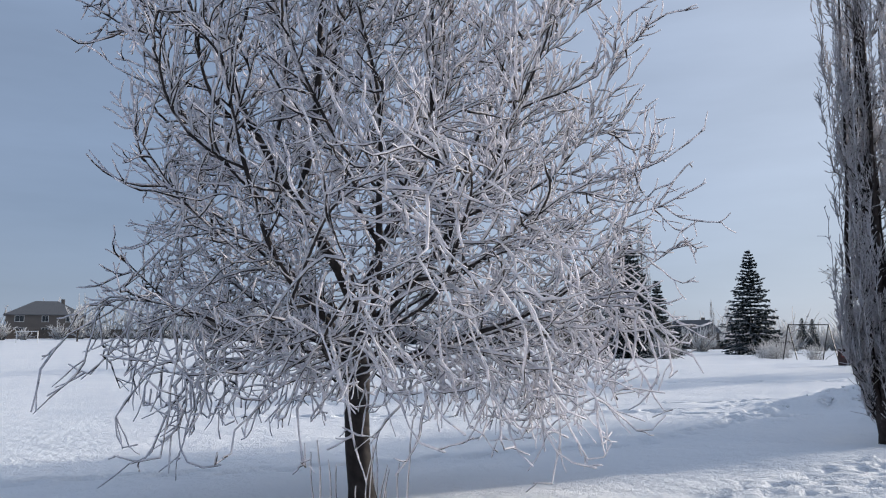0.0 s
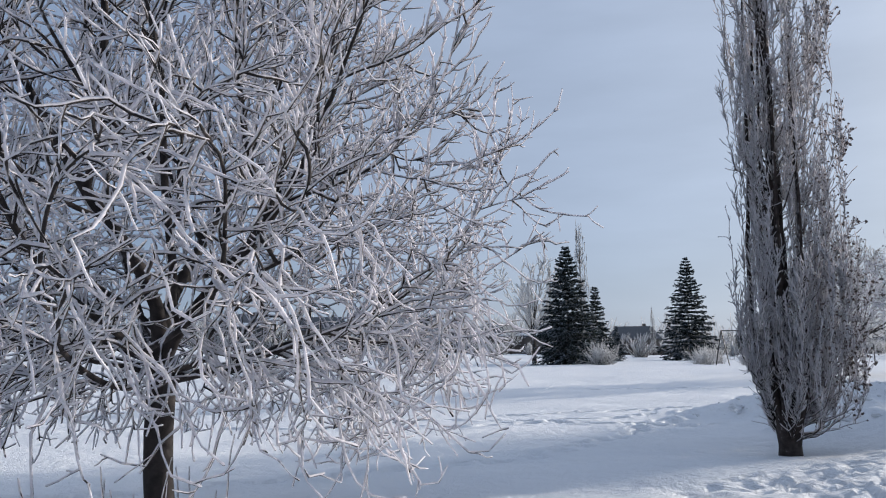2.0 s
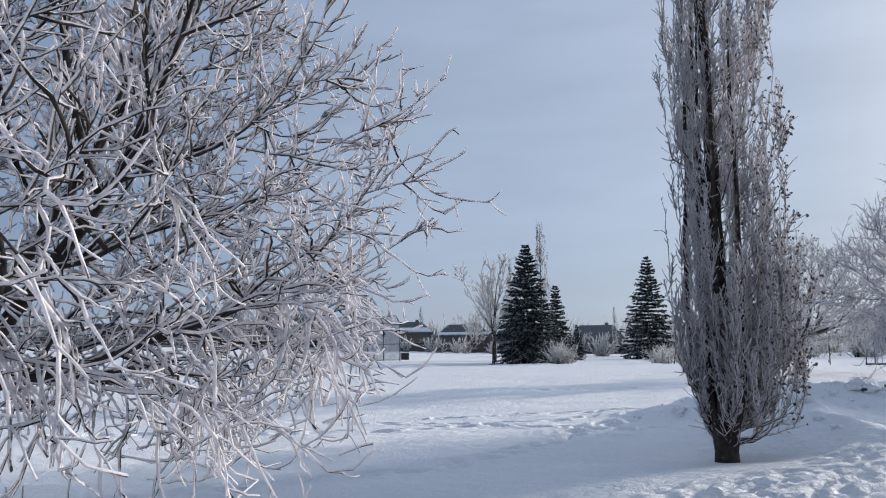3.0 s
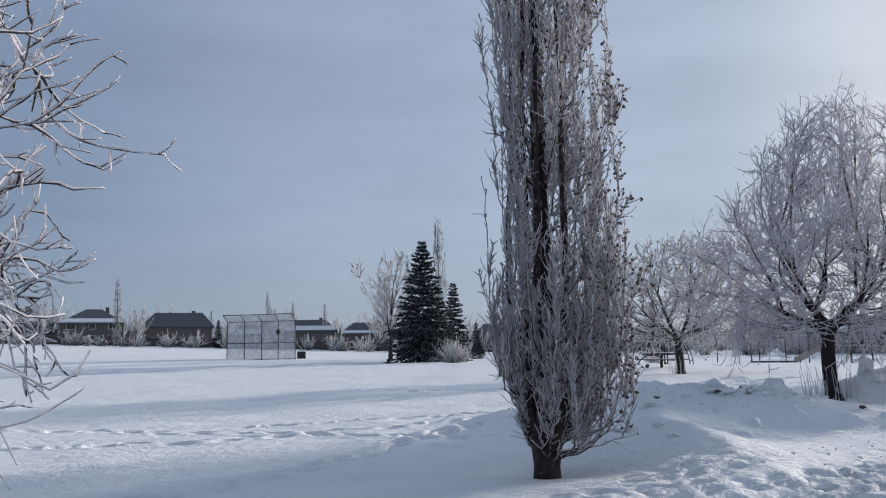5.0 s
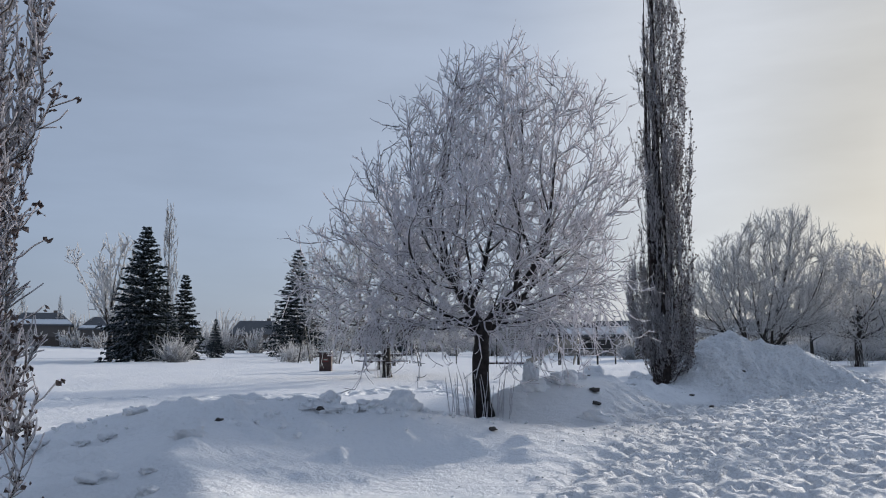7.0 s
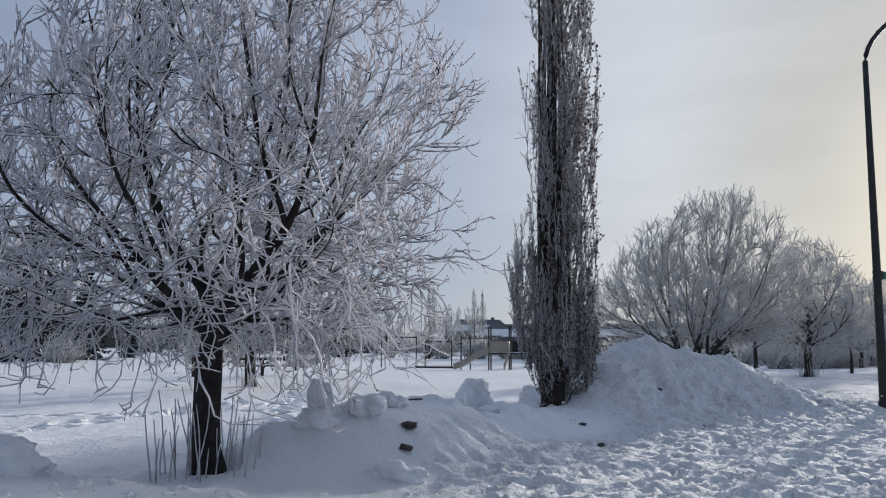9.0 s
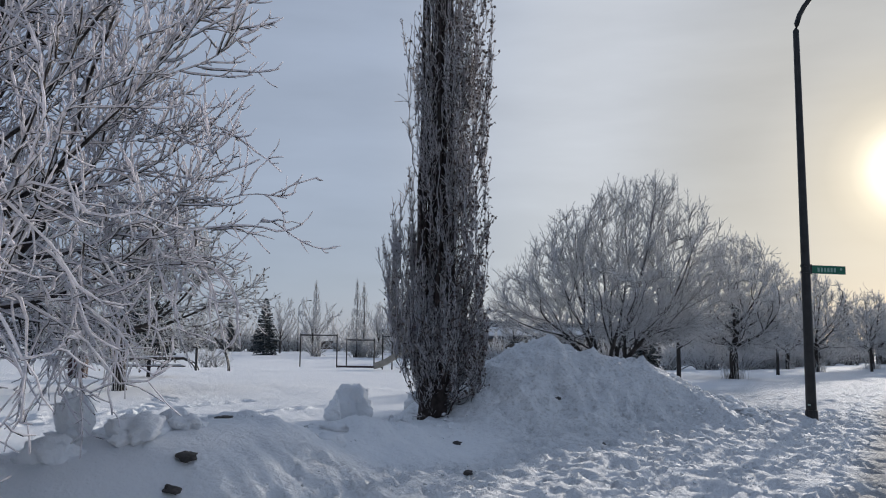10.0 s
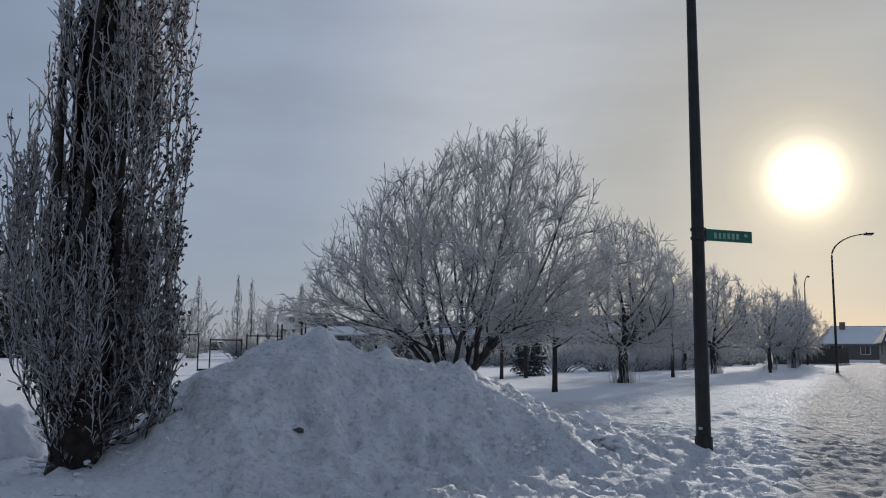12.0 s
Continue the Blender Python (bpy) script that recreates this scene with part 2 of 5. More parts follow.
def chain_link():
    m, nt, bsdf, N, L = material("chain_link_with_frost")
    n = noise_node(nt, 3.0, 3.0)
    c = ramp_node(nt, n.outputs["Fac"], ((0.3, (0.42, 0.44, 0.47)), (0.7, (0.66, 0.68, 0.72))))
    L(c.outputs[0], bsdf.inputs["Base Color"])
    bsdf.inputs["Roughness"].default_value = 0.8
    bsdf.inputs["Alpha"].default_value = 0.42
    return m


CHAIN = chain_link()


# ---------------------------------------------------------------- mesh helpers
def np_mesh(name, V, F, smooth=True, attrs=None):
    """A mesh from arrays: V (n, 3); F a list of (m, 3) or (m, 4) index arrays."""
    me = bpy.data.meshes.new(name)
    V = np.ascontiguousarray(V, dtype=np.float32)
    F = [f for f in F if len(f)]
    loops = np.concatenate([f.ravel() for f in F]).astype(np.int32)
    totals = np.concatenate([np.full(len(f), f.shape[1]) for f in F]).astype(np.int32)
    starts = np.concatenate([[0], np.cumsum(totals)[:-1]]).astype(np.int32)
    me.vertices.add(len(V))
    me.vertices.foreach_set("co", V.ravel())
    me.loops.add(len(loops))
    me.loops.foreach_set("vertex_index", loops)
    me.polygons.add(len(totals))
    me.polygons.foreach_set("loop_start", starts)
    me.polygons.foreach_set("loop_total", totals)
    me.polygons.foreach_set("use_smooth", np.full(len(totals), smooth))
    for key, val in (attrs or {}).items():
        a = me.attributes.new(key, "FLOAT", "POINT")
        a.data.foreach_set("value", np.ascontiguousarray(val, dtype=np.float32))
    me.update(calc_edges=True)
    me.validate()
    return me


def part(name, bm, mat, parent=None, label="", smooth=False):
    """One mesh object from a bmesh (or a finished mesh) under a thing or a part."""
    if isinstance(bm, bmesh.types.BMesh):
        me = bpy.data.meshes.new(name)
        bm.normal_update()
        bm.to_mesh(me)
        bm.free()
        if smooth:
            me.polygons.foreach_set("use_smooth", [True] * len(me.polygons))
    else:
        me = bm
    if not me.materials:
        me.materials.append(mat)
    ob = new(name, me)
    ob.parent = parent
    if label:
        tagged(ob, label)
    return ob


def thing(name, m, label, category, group="", kind=""):
    ob = new(name)
    ob.empty_display_size = 0.3
    ob.matrix_basis = m
    return tagged(ob, label, category, group, kind)


def add_box(bm, cx, cy, cz, sx, sy, sz, rot=None, bevel=0.0):
    r = bmesh.ops.create_cube(bm, size=1.0)
    m = Matrix.Translation((cx, cy, cz)) @ (rot or Matrix()) @ Matrix.Diagonal((sx, sy, sz, 1))
    bmesh.ops.transform(bm, matrix=m, verts=r["verts"])
    if bevel:
        edges = list({e for v in r["verts"] for e in v.link_edges})
        bmesh.ops.bevel(bm, geom=edges, offset=bevel, segments=1, affect="EDGES")
    return bm


def box(*a, **k):
    return add_box(bmesh.new(), *a, **k)


def add_rod(bm, a, b, r0, r1=None, seg=8):
    a, b = Vector(a), Vector(b)
    d = b - a
    q = d.to_track_quat("Z", "Y").to_matrix().to_4x4()
    bmesh.ops.create_cone(bm, cap_ends=True, segments=seg, radius1=r0, radius2=r0 if r1 is None else r1, depth=d.length,
                          matrix=Matrix.Translation((a + b) / 2) @ q)
    return bm


def rod(*a, **k):
    return add_rod(bmesh.new(), *a, **k)


class Tubes:
    """Collects many tapered tubes and turns them into one mesh."""

    def __init__(self):
        self.V, self.F3, self.F4, self.A, self.n = [], [], [], [], 0

    def add(self, P, R, sides, frost):
        """P (m, n, 3) centre lines, R (m, n) radii, frost (m, n) or a number."""
        m, n, _ = P.shape
        if m == 0:
            return self
        T = np.gradient(P, axis=1)
        T /= np.linalg.norm(T, axis=2, keepdims=True) + 1e-9
        mean = T.mean(axis=1, keepdims=True)
        ref = np.where(np.abs(mean[..., 2:3]) > 0.7, np.array([1.0, 0.13, 0.0]), np.array([0.11, 0.0, 1.0]))
        U = np.cross(T, np.broadcast_to(ref, T.shape))
        U /= np.linalg.norm(U, axis=2, keepdims=True) + 1e-9
        W = np.cross(T, U)
        a = np.arange(sides) * 2 * np.pi / sides
        ring = (P[:, :, None, :] + R[:, :, None, None] * (np.cos(a)[None, None, :, None] * U[:, :, None, :] + np.sin(a)[None, None, :, None] * W[:, :, None, :]))
        tip = P[:, -1] + T[:, -1] * R[:, -1:] * 1.2
        V = np.concatenate([ring.reshape(m, n * sides, 3), tip[:, None, :]], axis=1)
        stride = n * sides + 1
        base = self.n + np.arange(m)[:, None] * stride
        i, j = np.meshgrid(np.arange(n - 1), np.arange(sides), indexing="ij")
        i, j = i.ravel(), j.ravel()
        k = (j + 1) % sides
        quad = np.stack([i * sides + j, i * sides + k, (i + 1) * sides + k, (i + 1) * sides + j], axis=1)
        self.F4.append((base[:, :, None] + quad[None]).reshape(-1, 4))
        j = np.arange(sides)
        tri = np.stack([(n - 1) * sides + j, (n - 1) * sides + (j + 1) % sides, np.full(sides, n * sides)], axis=1)
        self.F3.append((base[:, :, None] + tri[None]).reshape(-1, 3))
        f = np.broadcast_to(np.asarray(frost, dtype=float), (m, n)) if np.ndim(frost) else np.full((m, n), frost)
        self.A.append(np.concatenate([np.repeat(f, sides, axis=1), f[:, -1:]], axis=1).ravel())
        self.V.append(V.reshape(-1, 3))
        self.n += m * stride
        return self

    def mesh(self, name):
        return np_mesh(name, np.concatenate(self.V), [np.concatenate(self.F4), np.concatenate(self.F3)], True, {"frost": np.concatenate(self.A)})


def unit_rows(a):
    return a / (np.linalg.norm(a, axis=-1, keepdims=True) + 1e-9)


def grow(rng, S, D, L, n, wig, bend, curl=None):
    """Centre lines of many branches at once. bend: upward (+) or drooping (-) turn a step; curl: a second bend for the last third."""
    d, P = unit_rows(D), [S]
    for i in range(n):
        b = bend if curl is None or i < n * 0.62 else curl
        d = d + rng.normal(0, wig, S.shape)
        d[:, 2] += b
        d = unit_rows(d)
        P.append(P[-1] + d * (L / n)[:, None])
    return np.stack(P, axis=1)


def sprout(rng, P, R, per, lo, hi, angle, spread):
    """Where side branches leave their parents: start, way, radius there, place along, and parent's index."""
    m, n, _ = P.shape
    idx = np.repeat(np.arange(m), per)
    t = rng.uniform(lo, hi, len(idx))
    f = t * (n - 1)
    i = np.minimum(f.astype(int), n - 2)
    w = (f - i)[:, None]
    S = P[idx, i] * (1 - w) + P[idx, i + 1] * w
    T = unit_rows(P[idx, i + 1] - P[idx, i])
    rnd = unit_rows(rng.normal(size=T.shape))
    perp = unit_rows(np.cross(T, rnd))
    a = np.radians(rng.normal(angle, spread, len(idx)))[:, None]
    D = np.cos(a) * T + np.sin(a) * perp
    r = R[idx, i] * (1 - w[:, 0]) + R[idx, i + 1] * w[:, 0]
    return S, D, r, t, idx


def taper(r0, r1, n):
    s = np.linspace(0, 1, n)[None, :]
    return np.asarray(r0)[:, None] * (1 - s) + np.asarray(r1)[:, None] * s


# ---------------------------------------------------------------- the snow-covered ground
def smooth(a, b, v):
    t = np.clip((v - a) / (b - a), 0, 1)
    return t * t * (3 - 2 * t)


LATTICE = np.random.RandomState(5).rand(256, 256)


def value_noise(x, y):
    xi, yi = np.floor(x).astype(int), np.floor(y).astype(int)
    u, v = x - xi, y - yi
    u, v = u * u * (3 - 2 * u), v * v * (3 - 2 * v)
    a, b = LATTICE[xi & 255, yi & 255], LATTICE[(xi + 1) & 255, yi & 255]
    c, d = LATTICE[xi & 255, (yi + 1) & 255], LATTICE[(xi + 1) & 255, (yi + 1) & 255]
    return (a * (1 - u) + b * u) * (1 - v) + (c * (1 - u) + d * u) * v - 0.5


def fbm(x, y, octaves=4):
    s, amp = 0, 1.0
    for k in range(octaves):
        s = s + amp * value_noise(x * 2 ** k + 17.3 * k, y * 2 ** k + 9.1 * k)
        amp *= 0.5
    return s


WALK_LINE = ((-8.0, -6.5), (2.0, 1.6), (9.0, 7.1), (21.0, 15.5), (38.0, 24.6), (66.0, 38.0), (130.0, 68.0))


def left_of_walk(x, y):
    """Signed distance to the left of the trodden way's middle line."""
    best, side = np.full(np.shape(x), 1e9), np.zeros(np.shape(x))
    for (ax, ay), (bx, by) in zip(WALK_LINE, WALK_LINE[1:]):
        dx, dy = bx - ax, by - ay
        n2 = dx * dx + dy * dy
        t = np.clip(((x - ax) * dx + (y - ay) * dy) / n2, 0, 1)
        px, py = x - ax - t * dx, y - ay - t * dy
        d = np.hypot(px, py)
        s = np.sign(dx * py - dy * px)
        closer = d < best
        best, side = np.where(closer, d, best), np.where(closer, s, side)
    return best * np.where(side == 0, 1, side)


def hump(x, y, cx, cy, along, across, degrees, sharp=2.0):
    a = radians(degrees)
    u = ((x - cx) * math.cos(a) + (y - cy) * math.sin(a)) / along
    v = (-(x - cx) * math.sin(a) + (y - cy) * math.cos(a)) / across
    return np.exp(-np.power(u * u + v * v, sharp / 2))


def ground_height(x, y):
    """The lie of the land without footprints."""
    x, y = np.asarray(x, float), np.asarray(y, float)
    u = 0.8 * x + 0.6 * y
    z = -0.12 + 0.62 * smooth(0, 62, u)
    r, az = np.hypot(x, y), np.degrees(np.arctan2(x, y))
    z = z + 5.2 * smooth(60, 235, r) * smooth(22, -30, az)
    z = z + 0.9 * smooth(100, 260, r) * smooth(-30, 22, az)
    z = z + 0.10 * fbm(x * 0.16, y * 0.16, 3) * smooth(300, 60, r)
    z = z - 0.40 * hump(x, y, 46, 68, 16, 14, 0, 2.0)
    # ploughed bank beside the way, in front of the young tree
    z = z + 0.52 * hump(x, y, 12.0, 18.7, 3.7, 1.55, -17, 3.2) + 0.22 * hump(x, y, 10.6, 19.6, 2.8, 0.8, -8, 2.6)
    side = x - (9.2 + 0.15 * (y - 11.7)) - 0.12 * np.sin(1.9 * y)
    ridge = 0.50 * np.clip((y - 11.1) / 5.6, 0, 1) * np.where(y > 17.2, np.exp(-np.square((y - 17.2) / 1.0)), 1.0)
    z = z + ridge * np.exp(-np.power(np.abs(side) / np.where(side < 0, 1.15, 0.95), 1.3))
    z = z + 0.68 * hump(x, y, 17.9, 20.8, 2.1, 1.2, 12, 3.4)
    z = z + 0.30 * hump(x, y, 20.1, 22.3, 1.7, 1.0, 20, 2.6)
    z = z + 0.13 * hump(x, y, 15.5, 19.8, 1.3, 1.0, 0, 2.4)
    z = z + 0.26 * hump(x, y, 21.8, 23.2, 2.0, 1.2, 20, 2.4)
    # the tall heap beside the second poplar
    z = z + 1.54 * hump(x, y, 26.12, 25.12, 1.75, 1.75, 10, 1.9)
    z = z + 0.78 * hump(x, y, 28.3, 24.1, 1.35, 1.35, -28, 2.2)
    z = z + 0.22 * hump(x, y, 30.2, 23.4, 1.4, 0.9, -20, 2.2)
    z = z + 0.42 * hump(x, y, 24.6, 24.0, 1.1, 0.9, 0, 2.0)
    # drift round the first poplar's foot and slope towards the way
    z = z + 0.10 * hump(x, y, 8.2, 11.7, 2.4, 0.9, 35, 2.4) - 0.13 * hump(x, y, 7.1, 14.0, 1.6, 1.2, 20, 2.2)
    return z


def ground_at(x, y, sink=0.0):
    return float(ground_height(x, y)) - sink


def axis(lo, hi, step, far_lo, far_hi, k):
    mid = np.arange(lo, hi, step)
    out, v, s = [], hi, step
    while v < far_hi:
        out.append(v)
        s *= k
        v += s
    low, v, s = [], lo - step, step
    while v > far_lo:
        low.append(v)
        s *= k * 1.03
        v -= s
    return np.concatenate([np.array(low[::-1]), mid, np.array(out), [far_hi]])


def build_ground():
    X = axis(-5.0, 36.0, 0.075, -3000, 3000, 1.065)
    Y = axis(3.0, 30.0, 0.075, -3000, 3000, 1.065)
    gx, gy = np.meshgrid(X, Y, indexing="ij")
    z = ground_height(gx, gy)
    near = smooth(140, 30, np.hypot(gx - 15, gy - 15))
    d = left_of_walk(gx, gy)
    edge = 3.6 + 1.6 * fbm(gx * 0.35, gy * 0.35, 3) + 0.15 * np.clip(gx - 14, 0, 12)
    trod = smooth(edge + 0.9, edge - 0.5, d) * smooth(-9, -6, d)
    trod = np.maximum(trod, 0.75 * hump(gx, gy, 6.3, 10.6, 4.2, 2.2, 38))
    heap = np.clip(hump(gx, gy, 26.6, 24.9, 4.0, 2.6, -4) * 1.3, 0, 1)
    bank = np.clip(hump(gx, gy, 10.6, 18.4, 4.5, 2.8, 10) + hump(gx, gy, 19.5, 22.4, 4.0, 1.8, 14), 0, 1)
    z = z + near * (0.035 * fbm(gx * 0.9, gy * 0.9, 3))
    # wind ripples on the open field
    z = z + near * (1 - trod) * 0.012 * fbm(gx * 0.8 + 0.4 * gy, gy * 3.4, 3)
    # lumps and slides on the heap and the banks
    z = z + heap * (0.17 * fbm(gx * 1.2 + 5, gy * 1.2, 4) + 0.05 * np.abs(fbm(gx * 3.2, gy * 3.2 + 3, 3)) + 0.20 * fbm(gx * 4.4 - gy * 1.4, gy * 0.8 + gx * 0.7, 3) + 0.04 * fbm(gx * 6.1, gy * 6.1, 2))
    z = z + bank * (0.13 * fbm(gx * 0.9 + 31, gy * 0.9, 3) + 0.42 * np.clip(fbm(gx * 2.2 + 3, gy * 2.2, 3) - 0.20, 0, 1) + 0.02 * fbm(gx * 5.1, gy * 5.1, 2))
    z = z + trod * (0.055 * fbm(gx * 2.3 + 7, gy * 2.3, 4) + 0.03 * np.abs(fbm(gx * 4.2 + 2, gy * 4.2, 2)) + 0.02 * fbm(gx * 7.0, gy * 7.0, 2) + 0.055 * fbm(0.45 * (0.85 * gx + 0.52 * gy), d * 2.6, 3))
    # packed middle of the way, scraped flat
    ice = smooth(0.5, -0.1, d + 0.3 * fbm(gx * 0.8, gy * 0.8, 3)) * smooth(-4.4, -3.8, d) * smooth(22, 27, gx + 0.25 * gy)
    z = np.where(ice > 0, z * (1 - ice) + ice * (ground_height(gx, gy) - 0.04 + 0.04 * fbm(gx * 2.5, gy * 2.5, 3) + 0.02 * fbm(gx * 5.6, gy * 5.6, 2)), z)
    # footprints
    rng = np.random.RandomState(11)
    dents = []
    for _ in range(6500):
        s = rng.uniform(0, 40)
        k = rng.uniform(0, 1)
        px, py = np.interp(s, (0, 12, 24, 40), (2, 11, 21, 35)), np.interp(s, (0, 12, 24, 40), (1.6, 8.7, 15.5, 23))
        off = -2.5 + 8.0 * k
        dents.append((px - 0.56 * off, py + 0.82 * off, rng.normal(35, 50), rng.uniform(0.065, 0.12), rng.uniform(0.035, 0.09), True))
    trails = (((-6, 9.5), (3, 13.5), (12, 26), (20, 33)), ((3, 21), (9, 22.5), (16, 29), (24, 34)), ((-5, 24), (3, 19.5), (7.5, 17.2)),
              ((17.6, 23.5), (18.8, 28), (22, 36), (30, 52)), ((-5, 19), (2, 18), (8, 21), (14, 24.6)), ((6, 34), (12, 30), (20, 29.5), (25, 31)))
    for tr in trails:
        for (ax, ay), (bx, by) in zip(tr, tr[1:]):
            length = math.hypot(bx - ax, by - ay)
            for k in range(int(length / 0.42)):
                f = k * 0.42 / length
                w = 0.13 * (1 if k % 2 else -1)
                px, py = ax + (bx - ax) * f - (by - ay) / length * w, ay + (by - ay) * f + (bx - ax) / length * w
                dents.append((px + rng.normal(0, 0.06), py + rng.normal(0, 0.06), math.degrees(math.atan2(by - ay, bx - ax)) + rng.normal(0, 15), 0.17, rng.uniform(0.08, 0.15), False))
    for px, py, deg, size, depth, only_trod in dents:
        i0, i1 = np.searchsorted(X, (px - 0.7, px + 0.7))
        j0, j1 = np.searchsorted(Y, (py - 0.7, py + 0.7))
        if i1 - i0 < 4 or j1 - j0 < 4:
            continue
        sx, sy = gx[i0:i1, j0:j1], gy[i0:i1, j0:j1]
        w = (trod[i0:i1, j0:j1] if only_trod else 1.0) * (1 - 0.6 * ice[i0:i1, j0:j1])
        a = radians(deg)
        u = ((sx - px) * math.cos(a) + (sy - py) * math.sin(a)) / (size * 1.35)
        v = (-(sx - px) * math.sin(a) + (sy - py) * math.cos(a)) / (size * 0.75)
        q = u * u + v * v
        z[i0:i1, j0:j1] += w * depth * (-np.exp(-q * q) + 0.20 * np.exp(-np.square(np.sqrt(q) - 1.5) * 5))
    # ruts of a groomed track across the far field
    ty = 74 + 8 * smooth(-5, 16, gx)
    for off in (-1.2, 0.0, 3.0):
        z = z - 0.16 * np.exp(-np.square((gy - ty - off) / 0.9)) * smooth(20, 12, gx)
    packed = np.clip(ice * 0.95 + 0.12 * trod, 0, 1)
    n, m = gx.shape
    ids = np.arange(n * m).reshape(n, m)
    F = np.stack([ids[:-1, :-1], ids[1:, :-1], ids[1:, 1:], ids[:-1, 1:]], axis=-1).reshape(-1, 4)
    me = np_mesh("ground", np.stack([gx, gy, z], axis=-1).reshape(-1, 3), [F], True, {"packed": packed.ravel(), "rough": np.clip(heap + 0.22 * bank + 0.55 * trod, 0, 1).ravel()})
    me.materials.append(SNOW)
    ob = new("ground", me)
    tagged(ob, "deep snow over a park lawn with drifts, ploughed banks and a trodden way", "snow ground", "", "structure")


build_ground()


# ---------------------------------------------------------------- trees
def broad_tree(name, m, label, seed, height_fork=1.3, trunk_r=0.13, tiers=(), counts=(10, 9, 5),
               droop=1.0, mat=None, lean=(0, 0), twig=1.0, group="", l2=(0.9, 1.7), rime=0.0, wild=0.085, ang=(44, 48), leader=1.9, bare=0.14):
    """A round-headed bare tree: trunk, limbs, and a crown of rimed twigs; the low outer shoots hang and curl up at their tips."""
    rng = np.random.RandomState(seed)
    mat = mat or BARK_ASH
    top = thing(name, m, label, "tree", group)
    h = height_fork
    n = 18
    s = np.linspace(0, 1, n)
    z = -0.15 + (h + leader) * s
    P = np.stack([lean[0] * s + 0.05 * np.sin(4 * s + seed) * s, lean[1] * s + 0.05 * np.cos(5 * s + seed) * s, z], axis=1)[None]
    R = (trunk_r * np.where(z < h, 1 - 0.16 * z / h, 0.84 * np.clip(1 - (z - h) / leader, 0, 1) ** 1.1 * 0.38 + 0.10) + trunk_r * 0.5 * np.exp(-s * 22))[None]
    part("trunk", Tubes().add(P, R, 14, -0.75 + 0.75 * s[None]).mesh("trunk"), mat, top)
    stem = P[0]
    limbs = sum(tier[0] for tier in tiers)
    az = np.concatenate([(np.arange(c) + rng.uniform(-0.25, 0.25, c) + 0.37 * k) * 2 * np.pi / c for k, (c, *_) in enumerate(tiers)])
    el = np.radians(np.concatenate([rng.uniform(lo, hi, c) for c, lo, hi, *_ in tiers]))
    Ln = np.concatenate([rng.uniform(a, b, c) for c, _, _, a, b in tiers])
    D = np.stack([np.cos(el) * np.cos(az), np.cos(el) * np.sin(az), np.sin(el)], axis=1)
    up = np.concatenate([h - 0.15 + leader * (0.20 * k + rng.uniform(0, 0.24 + 0.16 * k, c)) for k, (c, *_) in enumerate(tiers)])
    S = np.stack([np.interp(up, stem[:, 2], stem[:, k]) for k in range(3)], axis=1)
    P1 = grow(rng, S, D, Ln, 12, wild, 0.012 + 0.03 * (1 - np.sin(el)), 0.03)
    r1 = trunk_r * rng.uniform(0.22, 0.36, limbs) * np.where(np.arange(limbs) % 5 == 2, 1.4, 1.0)
    R1 = taper(r1, np.full(limbs, 0.012 * twig), 13)
    f1 = np.linspace(-0.62, 0.42, 13)[None] * np.ones((limbs, 1)) + rime
    crown = Tubes()
    crown.add(P1, R1, 6, f1)
    S, D, r, t, idx = sprout(rng, P1, R1, counts[0], bare, 1.0, ang[0], 12)
    low = 1 - smooth(h + 0.5, h + 2.4, S[:, 2])
    D[:, 2] += 0.25 * (1 - low) - 0.10 * low * droop
    L2 = rng.uniform(*l2, len(S)) * (1.15 - 0.45 * t) * (1 + 0.15 * low)
    P2 = grow(rng, S, D, L2, 9, (0.055 + 0.085 * low * droop)[:, None], 0.050 - 0.015 * low - 0.085 * low * droop, 0.05 - 0.10 * low * droop)
    R2 = taper(np.minimum(r * 0.62, 0.034), np.full(len(S), 0.0085 * twig), 10)
    R2 = R2 * rng.uniform(0.82, 1.2, R2.shape)
    crown.add(P2, R2, 5, np.linspace(0.14, 0.66, 10)[None] * np.ones((len(S), 1)) + rime)
    S, D, r, t, idx = sprout(rng, P2, R2, counts[1], 0.12, 1.0, ang[1], 16)
    low = 1 - smooth(h + 0.3, h + 2.1, S[:, 2])
    out = smooth(0.7, 2.2, np.hypot(S[:, 0] - lean[0], S[:, 1] - lean[1]))
    hang = low * out * droop * (rng.uniform(0, 1, len(S)) < 0.45)
    L3 = rng.uniform(0.30, 0.85, len(S)) * (1 + 0.5 * hang)
    D[:, 2] += 0.18 * (1 - low)
    P3 = grow(rng, S, D, L3, 7, (0.085 + 0.11 * low * droop)[:, None], 0.055 - 0.33 * hang, 0.09 + 0.50 * hang)
    keep = (P3[..., 2].min(axis=1) > 0.16) & ((S[:, 2] > h + 0.35) | (rng.uniform(0, 1, len(S)) < 0.5))
    S, D, r, P3, hang = S[keep], D[keep], r[keep], P3[keep], hang[keep]
    R3 = taper(np.clip(r * 0.7, 0.008 * twig, 0.013 * twig), np.full(len(S), 0.0062 * twig), 8)
    R3 = R3 * rng.uniform(0.70, 1.3, R3.shape)
    crown.add(P3, R3, 4, np.linspace(0.54, 0.86, 8)[None] * np.ones((len(S), 1)) + rime)
    S, D, r, t, idx = sprout(rng, P3, R3, counts[2], 0.10, 1.0, 46, 12)
    hang4 = hang[idx]
    L4 = rng.uniform(0.06, 0.24, len(S)) * (1 + 0.3 * hang4)
